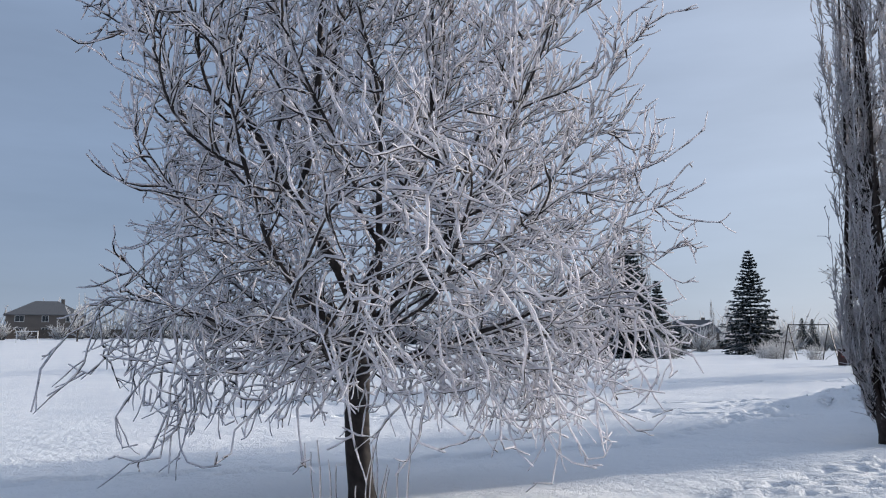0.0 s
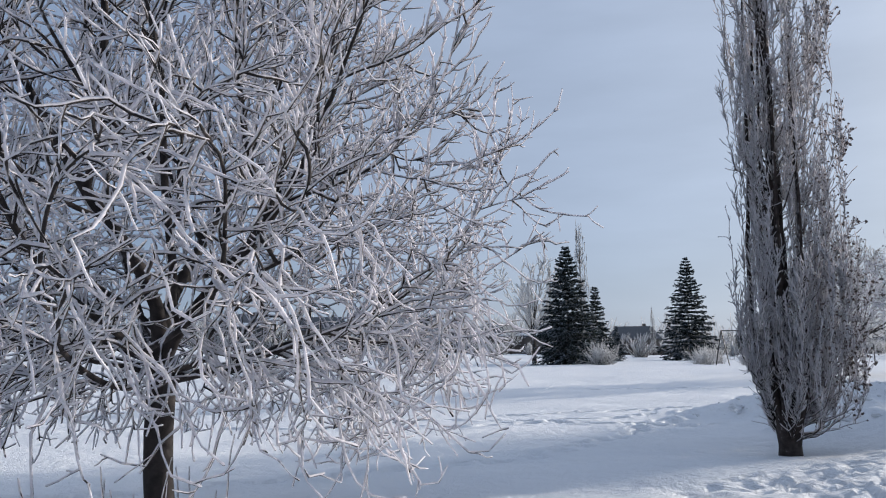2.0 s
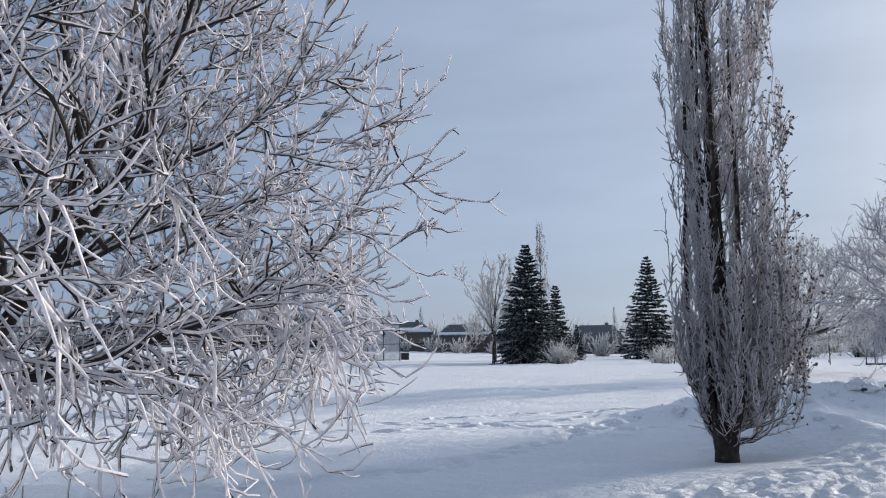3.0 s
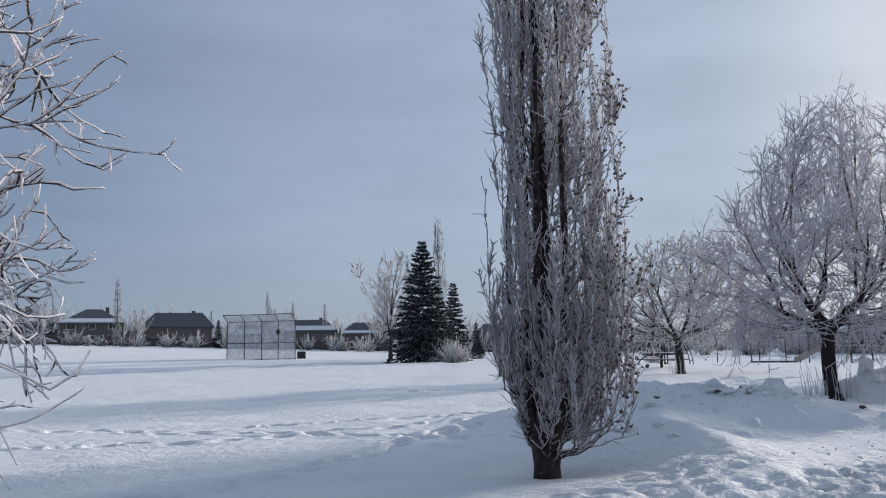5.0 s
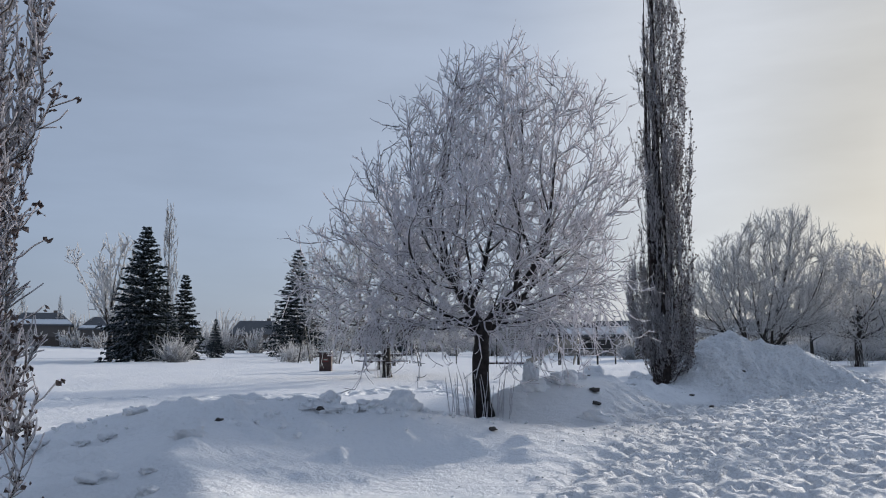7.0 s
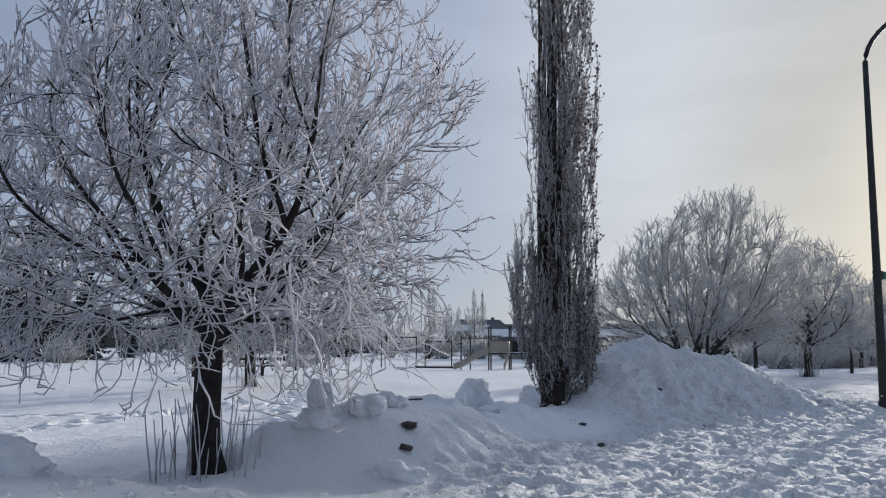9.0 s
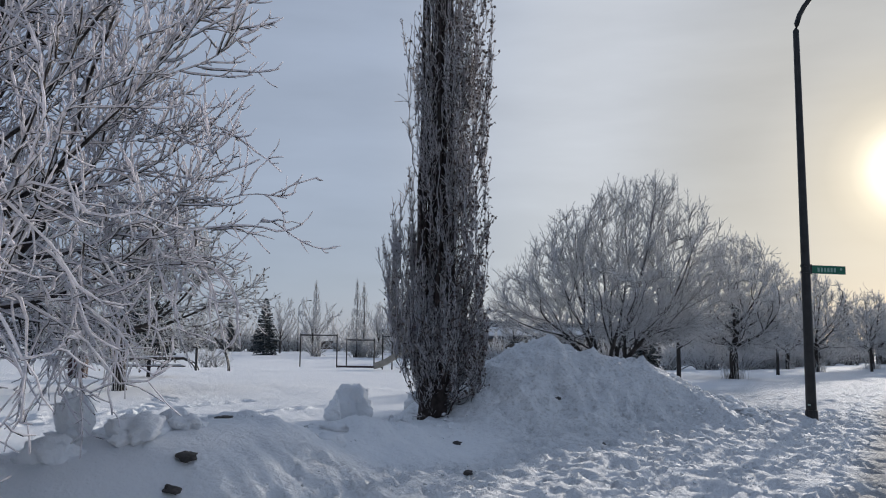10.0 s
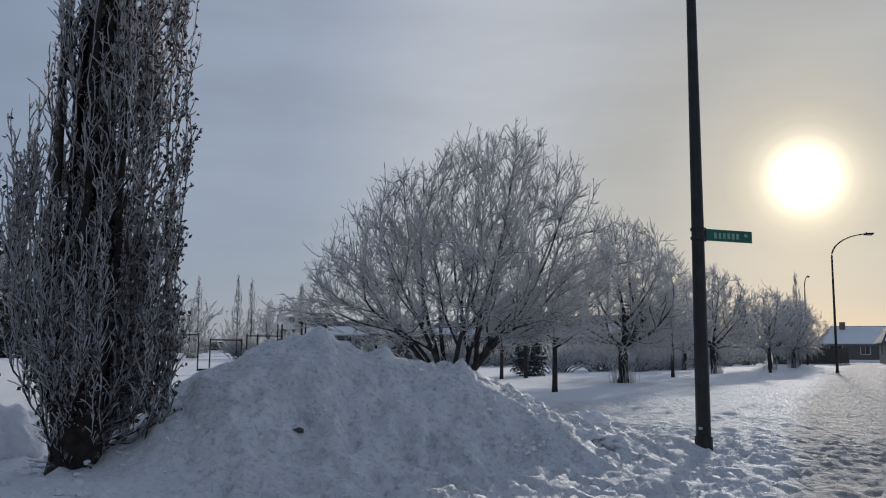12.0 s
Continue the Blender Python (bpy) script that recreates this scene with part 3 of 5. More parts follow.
    P4 = grow(rng, S, D, L4, 4, 0.16, 0.05 - 0.22 * hang4, 0.12)
    P4[..., 2] = np.maximum(P4[..., 2], 0.10)
    R4 = taper(np.full(len(S), 0.0066 * twig), np.full(len(S), 0.0048 * twig), 5)
    R4 = R4 * rng.uniform(0.7, 1.35, R4.shape)
    crown.add(P4, R4, 3, np.linspace(0.62, 0.92, 5)[None] * np.ones((len(S), 1)) + rime)
    part("crown", crown.mesh("crown"), mat, top, "dense twigs coated in white hoar frost")
    return top


def colonise(rng, roots, profile, count, step, reach, kill, rise, inertia, radial, rounds=110):
    """Grow a branching skeleton into a crown. roots: centre lines of the first stems; profile: rows (height, radius, shift x, shift y) of the crown.
    Returns the nodes and each node's parent."""
    prof = np.array(profile, float)
    z = rng.uniform(prof[0, 0], prof[-1, 0], count * 4)
    r = np.interp(z, prof[:, 0], prof[:, 1])
    z = z[rng.uniform(0, 1, len(z)) < (r / prof[:, 1].max()) ** 1.1][:count]
    a, q = rng.uniform(0, 2 * np.pi, len(z)), rng.uniform(0.02, 1, len(z)) ** 0.42
    lobes = 1 + 0.18 * np.sin(3 * a + 1.3 * z + rng.uniform(0, 6)) + 0.15 * np.sin(5 * a - 2.1 * z + rng.uniform(0, 6))
    r = np.interp(z, prof[:, 0], prof[:, 1]) * q * lobes
    goal = np.stack([r * np.cos(a) + np.interp(z, prof[:, 0], prof[:, 2]), r * np.sin(a) + np.interp(z, prof[:, 0], prof[:, 3]), z], axis=1)
    P, parent = [], []
    for root in roots:
        for k, p in enumerate(root):
            parent.append(len(P) - 1 if k else -1)
            P.append(p)
    P, parent = np.array(P, float), np.array(parent)
    best, near = np.full(len(goal), 1e9), np.zeros(len(goal), int)
    alive, fresh = np.ones(len(goal), bool), np.flatnonzero(P[:, 2] > 0.8 * P[:, 2].max())
    for _ in range(rounds):
        d = np.linalg.norm(goal[:, None] - P[None, fresh], axis=2)
        k = d.argmin(axis=1)
        m = d[np.arange(len(goal)), k]
        closer = m < best
        best, near = np.where(closer, m, best), np.where(closer, fresh[k], near)
        alive &= best > kill
        pull = alive & (best < reach)
        if not pull.any():
            break
        ids = np.unique(near[pull])
        way = np.zeros((len(P), 3))
        np.add.at(way, near[pull], unit_rows(goal[pull] - P[near[pull]]))
        back = P[ids] - P[np.maximum(parent[ids], 0)]
        D = unit_rows(unit_rows(way[ids]) + inertia * unit_rows(back) * (parent[ids] >= 0)[:, None] + radial * unit_rows(P[ids] - np.array([0, 0, 0.4])) + np.array([0, 0, rise]) + rng.normal(0, 0.08, (len(ids), 3)))
        Q = P[ids] + D * step
        ok = np.linalg.norm(Q[:, None] - P[None], axis=2).min(axis=1) > 0.45 * step
        if not ok.any():
            break
        fresh = np.arange(len(P), len(P) + ok.sum())
        P, parent = np.concatenate([P, Q[ok]]), np.concatenate([parent, ids[ok]])
    return P, parent


def space_tree(name, m, label, seed, profile, height_fork=1.2, trunk_r=0.13, count=1500, step=0.16, reach=1.3, kill=0.26, rise=0.10, stems=1, stem_spread=0.16,
               shoots=1.0, spurs=4, droop=1.0, mat=None, suckers=0, split=True, leaves=0, twig=1.0, group="", rime=0.0, wig=0.10, lean=(0, 0), leader=0.0, long=(0.28, 0.75), inertia=0.8, fine=0.0068, radial=0.3):
    """A bare tree grown to fill its crown: trunk, limbs, branches, and rimed twigs; the low outer shoots hang and curl up at their tips."""
    rng = np.random.RandomState(seed)
    mat = mat or BARK_ASH
    top = thing(name, m, label, "tree", group)
    h = height_fork
    roots = []
    for k in range(stems):
        a = 2.4 * k + seed
        s = np.linspace(0, 1, max(4, int((h + leader + 0.15) / step)))
        o = 0.0 if stems == 1 else stem_spread
        roots.append(np.stack([o * np.cos(a) * (0.5 + 1.6 * s) + lean[0] * s + 0.03 * np.sin(5 * s + seed), o * np.sin(a) * (0.5 + 1.6 * s) + lean[1] * s + 0.03 * np.cos(4 * s + seed),
                               -0.15 + (h + leader + 0.15) * s], axis=1))
    P, parent = colonise(rng, roots, profile, count, step, reach, kill, rise, inertia, radial)
    n = len(P)
    # number of tips above each node, which sets its thickness
    kids = np.bincount(parent[parent >= 0], minlength=n)
    tips = (kids == 0).astype(float)
    for i in range(n - 1, -1, -1):
        if parent[i] >= 0:
            tips[parent[i]] += tips[i]
    power = math.log(trunk_r / (fine * twig)) / math.log(max(4.0, tips.max()))
    R = fine * twig * tips ** power
    main = np.full(n, -1)
    for i in range(n):
        p = parent[i]
        if p >= 0 and (main[p] < 0 or tips[i] > tips[main[p]]):
            main[p] = i
    # soften the kinks
    inner = np.flatnonzero((parent >= 0) & (main >= 0))
    inner = inner[P[inner, 2] > 0.3]
    for _ in range(2):
        P[inner] = 0.5 * P[inner] + 0.25 * (P[parent[inner]] + P[main[inner]])
    chains = []
    for i in range(n):
        if parent[i] < 0 or main[parent[i]] != i:
            c, j = ([parent[i]] if parent[i] >= 0 else []), i
            while j >= 0:
                c.append(j)
                j = main[j]
            chains.append(c)
    crown = Tubes()
    lots = {}
    for c in chains:
        L = P[c]
        if len(c) < 2:
            continue
        rad = R[c].copy()
        if main[c[0]] != c[1]:
            rad[0] = min(rad[0], rad[1] * 1.25)
        k = 5 if len(c) < 5 else 9 if len(c) < 12 else 20
        d = np.concatenate([[0], np.cumsum(np.linalg.norm(np.diff(L, axis=0), axis=1))])
        q = np.linspace(0, d[-1], k)
        Lk = np.stack([np.interp(q, d, L[:, a]) for a in range(3)], axis=1)
        rk = np.interp(q, d, rad)
        fk = np.interp(np.log(rk), np.log([0.010, 0.020, 0.045, 0.10]), [0.44, 0.0, -0.50, -0.78]) + rime
        stem_chain = parent[c[0]] < 0 and main[c[0]] == c[1]
        if stem_chain:
            rk = rk + trunk_r * 0.45 * np.exp(-(Lk[:, 2] + 0.15) * 7)
            part("trunk" if stems == 1 else "stem", Tubes().add(Lk[None], rk[None], 12, fk[None]).mesh("trunk"), mat, top)
        elif split and rk[0] > 0.016 and d[-1] > 1.3:
            part("limb", Tubes().add(Lk[None], rk[None], 8, fk[None]).mesh("limb"), mat, top)
        else:
            lots.setdefault(k, []).append((Lk, rk, fk, d[-1]))
        if not stem_chain:
            lots.setdefault(-k, []).append((Lk, rk, d[-1]))
    S, D, low = [], [], []
    for k, rows in lots.items():
        Pk, Rk = np.stack([r[0] for r in rows]), np.stack([r[1] for r in rows])
        if k > 0:
            crown.add(Pk, Rk, 5, np.stack([r[2] for r in rows]))
            continue
        per = np.maximum(1, np.round(shoots * np.array([r[2] for r in rows]) * rng.uniform(6, 9, len(rows)))).astype(int)
        s_, d_, _, _, _ = sprout(rng, Pk, Rk, per, 0.12, 1.0, 42, 13)
        S.append(s_)
        D.append(d_)
    S, D = np.concatenate(S), np.concatenate(D)
    low = 1 - smooth(h + 0.5, h + 2.2, S[:, 2])
    out = smooth(0.5, 1.8, np.hypot(S[:, 0], S[:, 1]))
    hang = low * out * droop * (rng.uniform(0, 1, len(S)) < 0.62)
    D[:, 2] += 0.22 * (1 - low)
    L3 = rng.uniform(*long, len(S)) * (1 + 0.85 * hang)
    P3 = grow(rng, S, D, L3, 7, (wig * (0.8 + 0.9 * low * droop))[:, None], 0.06 - 0.50 * hang, 0.08 + 0.60 * hang)
    keep = (P3[..., 2].min(axis=1) > 0.3) & (rng.uniform(0, 1, len(P3)) < 1 - 0.22 * low)
    P3, hang = P3[keep], hang[keep]
    R3 = taper(np.full(len(P3), 0.0105 * twig), np.full(len(P3), 0.0066 * twig), 8) * rng.uniform(0.72, 1.3, (len(P3), 8))
    crown.add(P3, R3, 4, np.linspace(0.46, 0.84, 8)[None] * np.ones((len(P3), 1)) + rime)
    S, D, _, _, idx = sprout(rng, P3, R3, spurs, 0.10, 1.0, 44, 12)
    P4 = grow(rng, S, D, rng.uniform(0.05, 0.26, len(S)) * (1 + 0.4 * hang[idx]), 3, 0.15, 0.06 - 0.22 * hang[idx], 0.12)
    P4[..., 2] = np.maximum(P4[..., 2], 0.10)
    R4 = taper(np.full(len(S), 0.0070 * twig), np.full(len(S), 0.0052 * twig), 4) * rng.uniform(0.72, 1.35, (len(S), 4))
    crown.add(P4, R4, 3, np.linspace(0.60, 0.90, 4)[None] * np.ones((len(S), 1)) + rime)
    part("crown", crown.mesh("crown"), mat, top, "dense twigs coated in white hoar frost")
    if leaves:
        part("withered_leaves", leaf_mesh(rng, P3[rng.randint(0, len(P3), leaves), -1], 0.03), LEAF_DEAD, top, "dark curled leaves left on the twigs")
    if suckers:
        a, rr = rng.uniform(0, 2 * np.pi, suckers), rng.uniform(0.12, 0.62, suckers)
        S = np.stack([rr * np.cos(a), rr * np.sin(a), np.full(suckers, -0.1)], axis=1)
        D = np.stack([0.10 * np.cos(a), 0.10 * np.sin(a), np.ones(suckers)], axis=1)
        P = grow(rng, S, D, rng.uniform(0.35, 1.0, suckers), 6, 0.05, 0.0)
        tagged(part("sucker_growth", Tubes().add(P, taper(np.full(suckers, 0.011), np.full(suckers, 0.006), 7), 4, 0.45).mesh("sucker_growth"), mat, top, "thin upright shoots round the foot"), kind="stuff")
    return top


def leaf_mesh(rng, C, size):
    """Small curled leaves: two bent quads each."""
    m = len(C)
    a = unit_rows(rng.normal(size=(m, 3)))
    b = unit_rows(np.cross(a, rng.normal(size=(m, 3))))
    c = np.cross(a, b)
    s = (size * rng.uniform(0.6, 1.4, m))[:, None]
    C = C - np.array([0, 0, 1.0]) * s * 0.8 + rng.normal(0, size * 0.5, (m, 3))
    V = np.stack([C - a * s, C + b * s * 0.8 - c * s * 0.3, C + a * s * 1.1, C - b * s * 0.8 - c * s * 0.3, C + a * s * 0.1 + c * s * 0.4], axis=1)
    base = np.arange(m)[:, None] * 5
    tri = np.array([[0, 1, 4], [1, 2, 4], [2, 3, 4], [3, 0, 4]])
    return np_mesh("withered_leaves", V.reshape(-1, 3), [(base[:, :, None] + tri[None]).reshape(-1, 3)], False)


def poplar(name, m, label, seed, height=13.0, width=1.05, stems=190, spurs=16, foot=0.5, leaves=500, trunk_r=0.17, twig=1.0, side=(1, 0), low=0.0, group="", mat=None, side_stem=None, shift=(0, 0), rime=0.0, leaf=0.030, leaders=0, forks=2, bias=3.2):
    """A columnar poplar: a straight trunk, and wands that leave it low and climb beside it."""
    rng = np.random.RandomState(seed)
    mat = mat or BARK_POPLAR
    top = thing(name, m, label, "tree", group)
    n = 30
    s = np.linspace(0, 1, n) ** 1.8
    P = np.stack([0.10 * np.sin(3.2 * s + seed) * s, 0.08 * np.cos(2.7 * s) * s, -0.2 + height * s], axis=1)[None]
    R = (trunk_r * (1 - 0.93 * s ** 0.85) + trunk_r * (0.45 * np.exp(-s * height * 6) + 0.30 * np.exp(-np.square((s * height - 0.75) / 0.35))) + trunk_r * 0.06 * np.sin(9.0 * s * height + seed))[None]
    part("trunk", Tubes().add(P, R, 12, -0.36).mesh("trunk"), mat, top, "dark grey furrowed trunk")
    for i in range(leaders):
        a, r1, h1 = i * 2.4 + seed, width * rng.uniform(0.20, 0.62), height * rng.uniform(0.45, 0.8)
        q = np.linspace(0, 1, 18)
        o = r1 * (1 - np.exp(-q * 13)) * (1 - 0.35 * q)
        Q = np.stack([np.cos(a) * o, np.sin(a) * o, foot * 0.5 + h1 * q], axis=1) + np.cumsum(rng.normal(0, 0.012, (18, 3)), axis=0)
        part("stem", Tubes().add(Q[None], (0.012 + 0.042 * (1 - q) + 0.035 * np.exp(-q * 16))[None], 7, -0.25).mesh("stem"), mat, top)
    basal = rng.uniform(0, 1, stems) < 0.30
    t = np.where(basal, rng.uniform(0, 0.075, stems), rng.uniform(0, 1, stems) ** 1.12 * 0.88) + foot / height
    base = np.stack([np.interp(t, s, P[0, :, k]) for k in range(3)], axis=1)
    az = rng.uniform(0, 2 * np.pi, stems)
    reach = width * (0.12 + 0.88 * rng.uniform(0, 1, stems) ** 0.65) * (1 - smooth(0.45, 1.0, t) * 0.75) * (1 + low * smooth(0.22, 0.05, t))
    Ln = np.where(basal, rng.uniform(0.8, 2.6, stems), rng.uniform(1.8, 3.6, stems)) * (1 - 0.45 * t)
    reach = reach * (0.90 + 0.10 * smooth(0.2, 1.2, t * height))
    k = 14
    q = np.linspace(0, 1, k)
    outw = 1 - np.exp(-q[None] * np.where(t < 0.2, rng.uniform(8, 15, stems), rng.uniform(5, 10, stems))[:, None])
    rise = q ** 1.08
    wob = np.cumsum(rng.normal(0, 0.020, (stems, k, 3)), axis=1)
    P1 = base[:, None, :] + np.stack([np.cos(az)[:, None] * reach[:, None] * outw, np.sin(az)[:, None] * reach[:, None] * outw, Ln[:, None] * rise], axis=2) + wob * q[None, :, None] ** 0.5 + rng.normal(0, 0.023, (stems, k, 3))
    P1 = P1 + np.array([shift[0], shift[1], 0]) * outw[:, :, None]
    outw = 1 - np.exp(-q * 7.0)
    if side_stem:
        sx, sy, sh, k2 = *side_stem, 22
        a2, t2 = rng.uniform(0, 6.28, k2), rng.uniform(0, 1, k2)
        P3 = np.stack([sx * (0.25 + 0.75 * np.minimum(1, t2 * 3))[:, None] + 0.30 * (np.cos(a2) * (0.3 + 0.7 * rng.uniform(0, 1, k2)))[:, None] * outw,
                       sy * (0.25 + 0.75 * np.minimum(1, t2 * 3))[:, None] + 0.30 * (np.sin(a2) * (0.3 + 0.7 * rng.uniform(0, 1, k2)))[:, None] * outw,
                       (t2 * sh * 0.55)[:, None] + rise * (sh * 0.45 * rng.uniform(0.6, 1.0, k2))[:, None]], axis=2) + np.cumsum(rng.normal(0, 0.02, (k2, k, 3)), axis=1)
        rime = np.concatenate([np.full(stems, rime), np.full(k2, 0.02)])
        P1, Ln, t, stems = np.concatenate([P1, P3]), np.concatenate([Ln, np.full(k2, 2.0)]), np.concatenate([t, np.full(k2, 0.3)]), stems + k2
    r0 = rng.uniform(0.007, 0.014, stems) * (1.2 - 0.5 * t) * max(1.0, twig * 0.5)
    R1 = taper(r0, np.full(stems, 0.006 * twig), k)
    rime = np.full(stems, 1.0) * rime
    R1 = R1 * rng.uniform(0.82, 1.2, R1.shape)
    crown = Tubes().add(P1, R1, 4, np.linspace(-0.02, 0.50, k)[None] + rime[:, None])
    # forks: shorter wands that leave the first ones and climb beside them
    S, D, r, tt, fork = sprout(rng, P1, R1, forks, 0.05, 0.8, 22, 10)
    D[:, 2] += 0.8
    PF = grow(rng, S, D, rng.uniform(0.4, 1.05, len(S)), k - 1, 0.05, 0.12)
    RF = taper(np.full(len(S), 0.0078 * twig), np.full(len(S), 0.0055 * twig), k)
    crown.add(PF, RF, 3, np.linspace(0.25, 0.60, k)[None] + rime[fork][:, None])
    P1, R1, rime = np.concatenate([P1, PF]), np.concatenate([R1, RF]), np.concatenate([rime, rime[fork]])
    S, D, r, tt, idx = sprout(rng, P1, R1, spurs, 0.02, 1.0, 46, 16)
    D[:, 2] += 0.42
    L2 = np.where(rng.uniform(0, 1, len(S)) < 0.75, rng.uniform(0.03, 0.13, len(S)), rng.uniform(0.13, 0.34, len(S))) * (1.1 - 0.4 * tt)
    P2 = grow(rng, S, D, L2, 3, 0.18, 0.13)
    R2 = taper(np.full(len(S), 0.0078 * twig), np.full(len(S), 0.0060 * twig), 4)
    R2 = R2 * rng.uniform(0.75, 1.3, R2.shape)
    crown.add(P2, R2, 3, np.linspace(0.46, 0.84, 4)[None] + rime[idx][:, None])
    part("crown", crown.mesh("crown"), mat, top, "tight upright wands thinly coated in frost")
    if leaves:
        w = P2[:, -1, 0] * side[0] + P2[:, -1, 1] * side[1]
        pick = rng.choice(len(P2), leaves, p=(lambda v: v / v.sum())(np.exp(np.clip(w, -3, 3) * bias)))
        part("withered_leaves", leaf_mesh(rng, P2[pick, -1], leaf), LEAF_DEAD, top, "dark curled leaves left on the twigs")
    return top


def spruce(name, m, label, seed, height=11.0, radius=3.0, mat=None, frost=0.5, whorls=29, group="", shoots=26):
    """A spruce: tiers of drooping boughs, each a spray of needled shoots, with frost on the shoots' ends."""
    rng = np.random.RandomState(seed)
    mat = mat or NEEDLES
    top = thing(name, m, label, "tree", group)
    s = np.linspace(0, 1, 8)
    part("trunk", Tubes().add(np.stack([0 * s, 0 * s, -0.2 + (height + 0.1) * s], axis=1)[None], (0.16 * (1 - 0.95 * s))[None], 8, 0.0).mesh("trunk"), BARK_FAR, top)
    crown = Tubes()
    per = np.maximum(6, np.linspace(17, 6, whorls).astype(int))
    zs = np.concatenate([np.full(p, z) for p, z in zip(per, height * (0.035 + 0.93 * np.linspace(0, 1, whorls) ** 0.95))])
    az = np.concatenate([np.arange(p) * 2 * np.pi / p + rng.uniform(0, 6.28) for p in per]) + rng.normal(0, 0.12, len(zs))
    tier = np.concatenate([np.full(p, k) for p, k in zip(per, rng.uniform(0.84, 1.12, whorls))])
    zs = zs + rng.normal(0, 0.06, len(zs))
    f = np.clip(zs / height, 0, 1)
    Ln = radius * (1 - f) ** 0.92 * tier * rng.uniform(0.78, 1.10, len(zs)) + 0.10
    Ln *= 1 - 0.22 * smooth(0.10, 0.0, f)
    S = np.stack([0 * zs, 0 * zs, zs], axis=1)
    D = np.stack([np.cos(az), np.sin(az), 0.02 + 0.62 * f], axis=1)
    P = grow(rng, S, D, Ln, 7, 0.04, -0.075, 0.11)
    crown.add(P, taper(0.045 + 0 * Ln, 0.015 + 0 * Ln, 8), 3, 0.15)
    R = taper(0.05 + 0 * Ln, 0.02 + 0 * Ln, 8)
    S, D, r, t, idx = sprout(rng, P, R, shoots, 0.10, 1.0, 52, 14)
    D[:, 2] = D[:, 2] * 0.42 - 0.14
    L2 = rng.uniform(0.20, 0.46, len(S)) * (0.55 + 0.16 * Ln[idx])
    P2 = grow(rng, S, D, L2, 3, 0.08, -0.10)
    fat = 0.086 * (0.6 + 0.13 * Ln[idx])
    R2 = np.stack([fat * 0.7, fat * 1.15, fat * 0.8, fat * 0.25], axis=1)
    crown.add(P2, R2, 3, (np.linspace(0.1, 1.0, 4) * frost)[None] + rng.uniform(-0.25, 0.25, (len(S), 1)) * frost)
    part("crown", crown.mesh("crown"), mat, top, "tiered drooping boughs with frosted needle tips")
    return top


def standing(x, y, turn=0.0, sink=0.0, scale=1.0):
    return pose(x, y, ground_at(x, y, sink), 0, 0, turn) @ Matrix.Scale(scale, 4)


# near trees beside the way
ASH_GROUP, POPLAR_GROUP = "frosted ash trees beside the way", "columnar poplars beside the way"
space_tree("ash_tree", standing(-0.8, 8.15, 0), "young bare ash tree with weeping twigs thickly coated in white frost", 21,
           ((1.1, 1.9, 0.45, 0), (1.7, 2.6, 0.45, 0), (2.4, 2.75, 0.35, 0), (3.2, 2.5, 0.1, 0), (4.6, 2.3, 0.1, 0), (5.8, 1.6, 0, 0), (6.6, 0.5, 0, 0)),
           1.05, 0.122, 2200, kill=0.22, rise=0.14, suckers=16, group=ASH_GROUP, twig=1.2, wig=0.19, leader=0.5, shoots=0.95, spurs=4, long=(0.28, 0.8), fine=0.0062, inertia=0.6, lean=(-0.07, 0.0))
space_tree("ash_tree", standing(15.5, 19.85, 0), "young bare ash tree with weeping frosted twigs on a snow bank", 34,
           ((1.3, 1.8, -0.1, 0), (1.9, 2.5, -0.15, 0), (2.8, 2.7, -0.15, 0.05), (3.6, 2.5, -0.1, 0), (4.5, 2.05, 0.2, -0.1), (5.3, 1.7, 0.45, -0.2), (6.0, 1.1, 0.4, -0.2), (6.6, 0.4, 0.35, -0.15)),
           1.0, 0.150, 2300, reach=1.1, kill=0.21, rise=0.26, suckers=46, group=ASH_GROUP, twig=1.08, wig=0.12, droop=1.1, shoots=0.95, spurs=4, long=(0.25, 0.72), fine=0.0062, inertia=0.55, lean=(-0.07, 0.03))
space_tree("crab_apple_tree", standing(21.2, 38.8, 60), "bare spreading crab apple tree rimed with frost and withered fruit", 47,
           ((1.3, 2.6, 0, 0), (2.2, 3.6, 0, 0), (3.4, 3.7, 0, 0), (4.6, 3.0, 0, 0), (5.5, 2.0, 0, 0), (6.1, 0.6, 0, 0)),
           1.2, 0.18, 1300, 0.2, 1.5, 0.34, mat=BARK_FAR, suckers=20, leaves=4500, twig=1.5, rime=-0.05, droop=0.7, shoots=0.8, spurs=3)
poplar("poplar_tree", standing(7.15, 13.95, 0), "tall columnar poplar with frosted upright wands and withered leaves", 8, 12.5, 0.94, 285, 34, 0.34, 3600, 0.165, leaders=7, forks=3, side=(0.9, -0.4), group=POPLAR_GROUP, twig=1.02, shift=(0.22, -0.06), rime=0.06, leaf=0.024)
poplar("poplar_tree", standing(23.3, 24.3, 0), "tall dark columnar poplar leaning from the foot of a snow heap", 19, 14.5, 0.72, 320, 22, 0.0, 12000, 0.22, leaders=12, forks=3, bias=1.2, side=(0.9, -0.4), group=POPLAR_GROUP, twig=1.0, side_stem=(-0.40, 0.31, 4.0), shift=(0.20, -0.13), rime=-0.16, leaf=0.027)
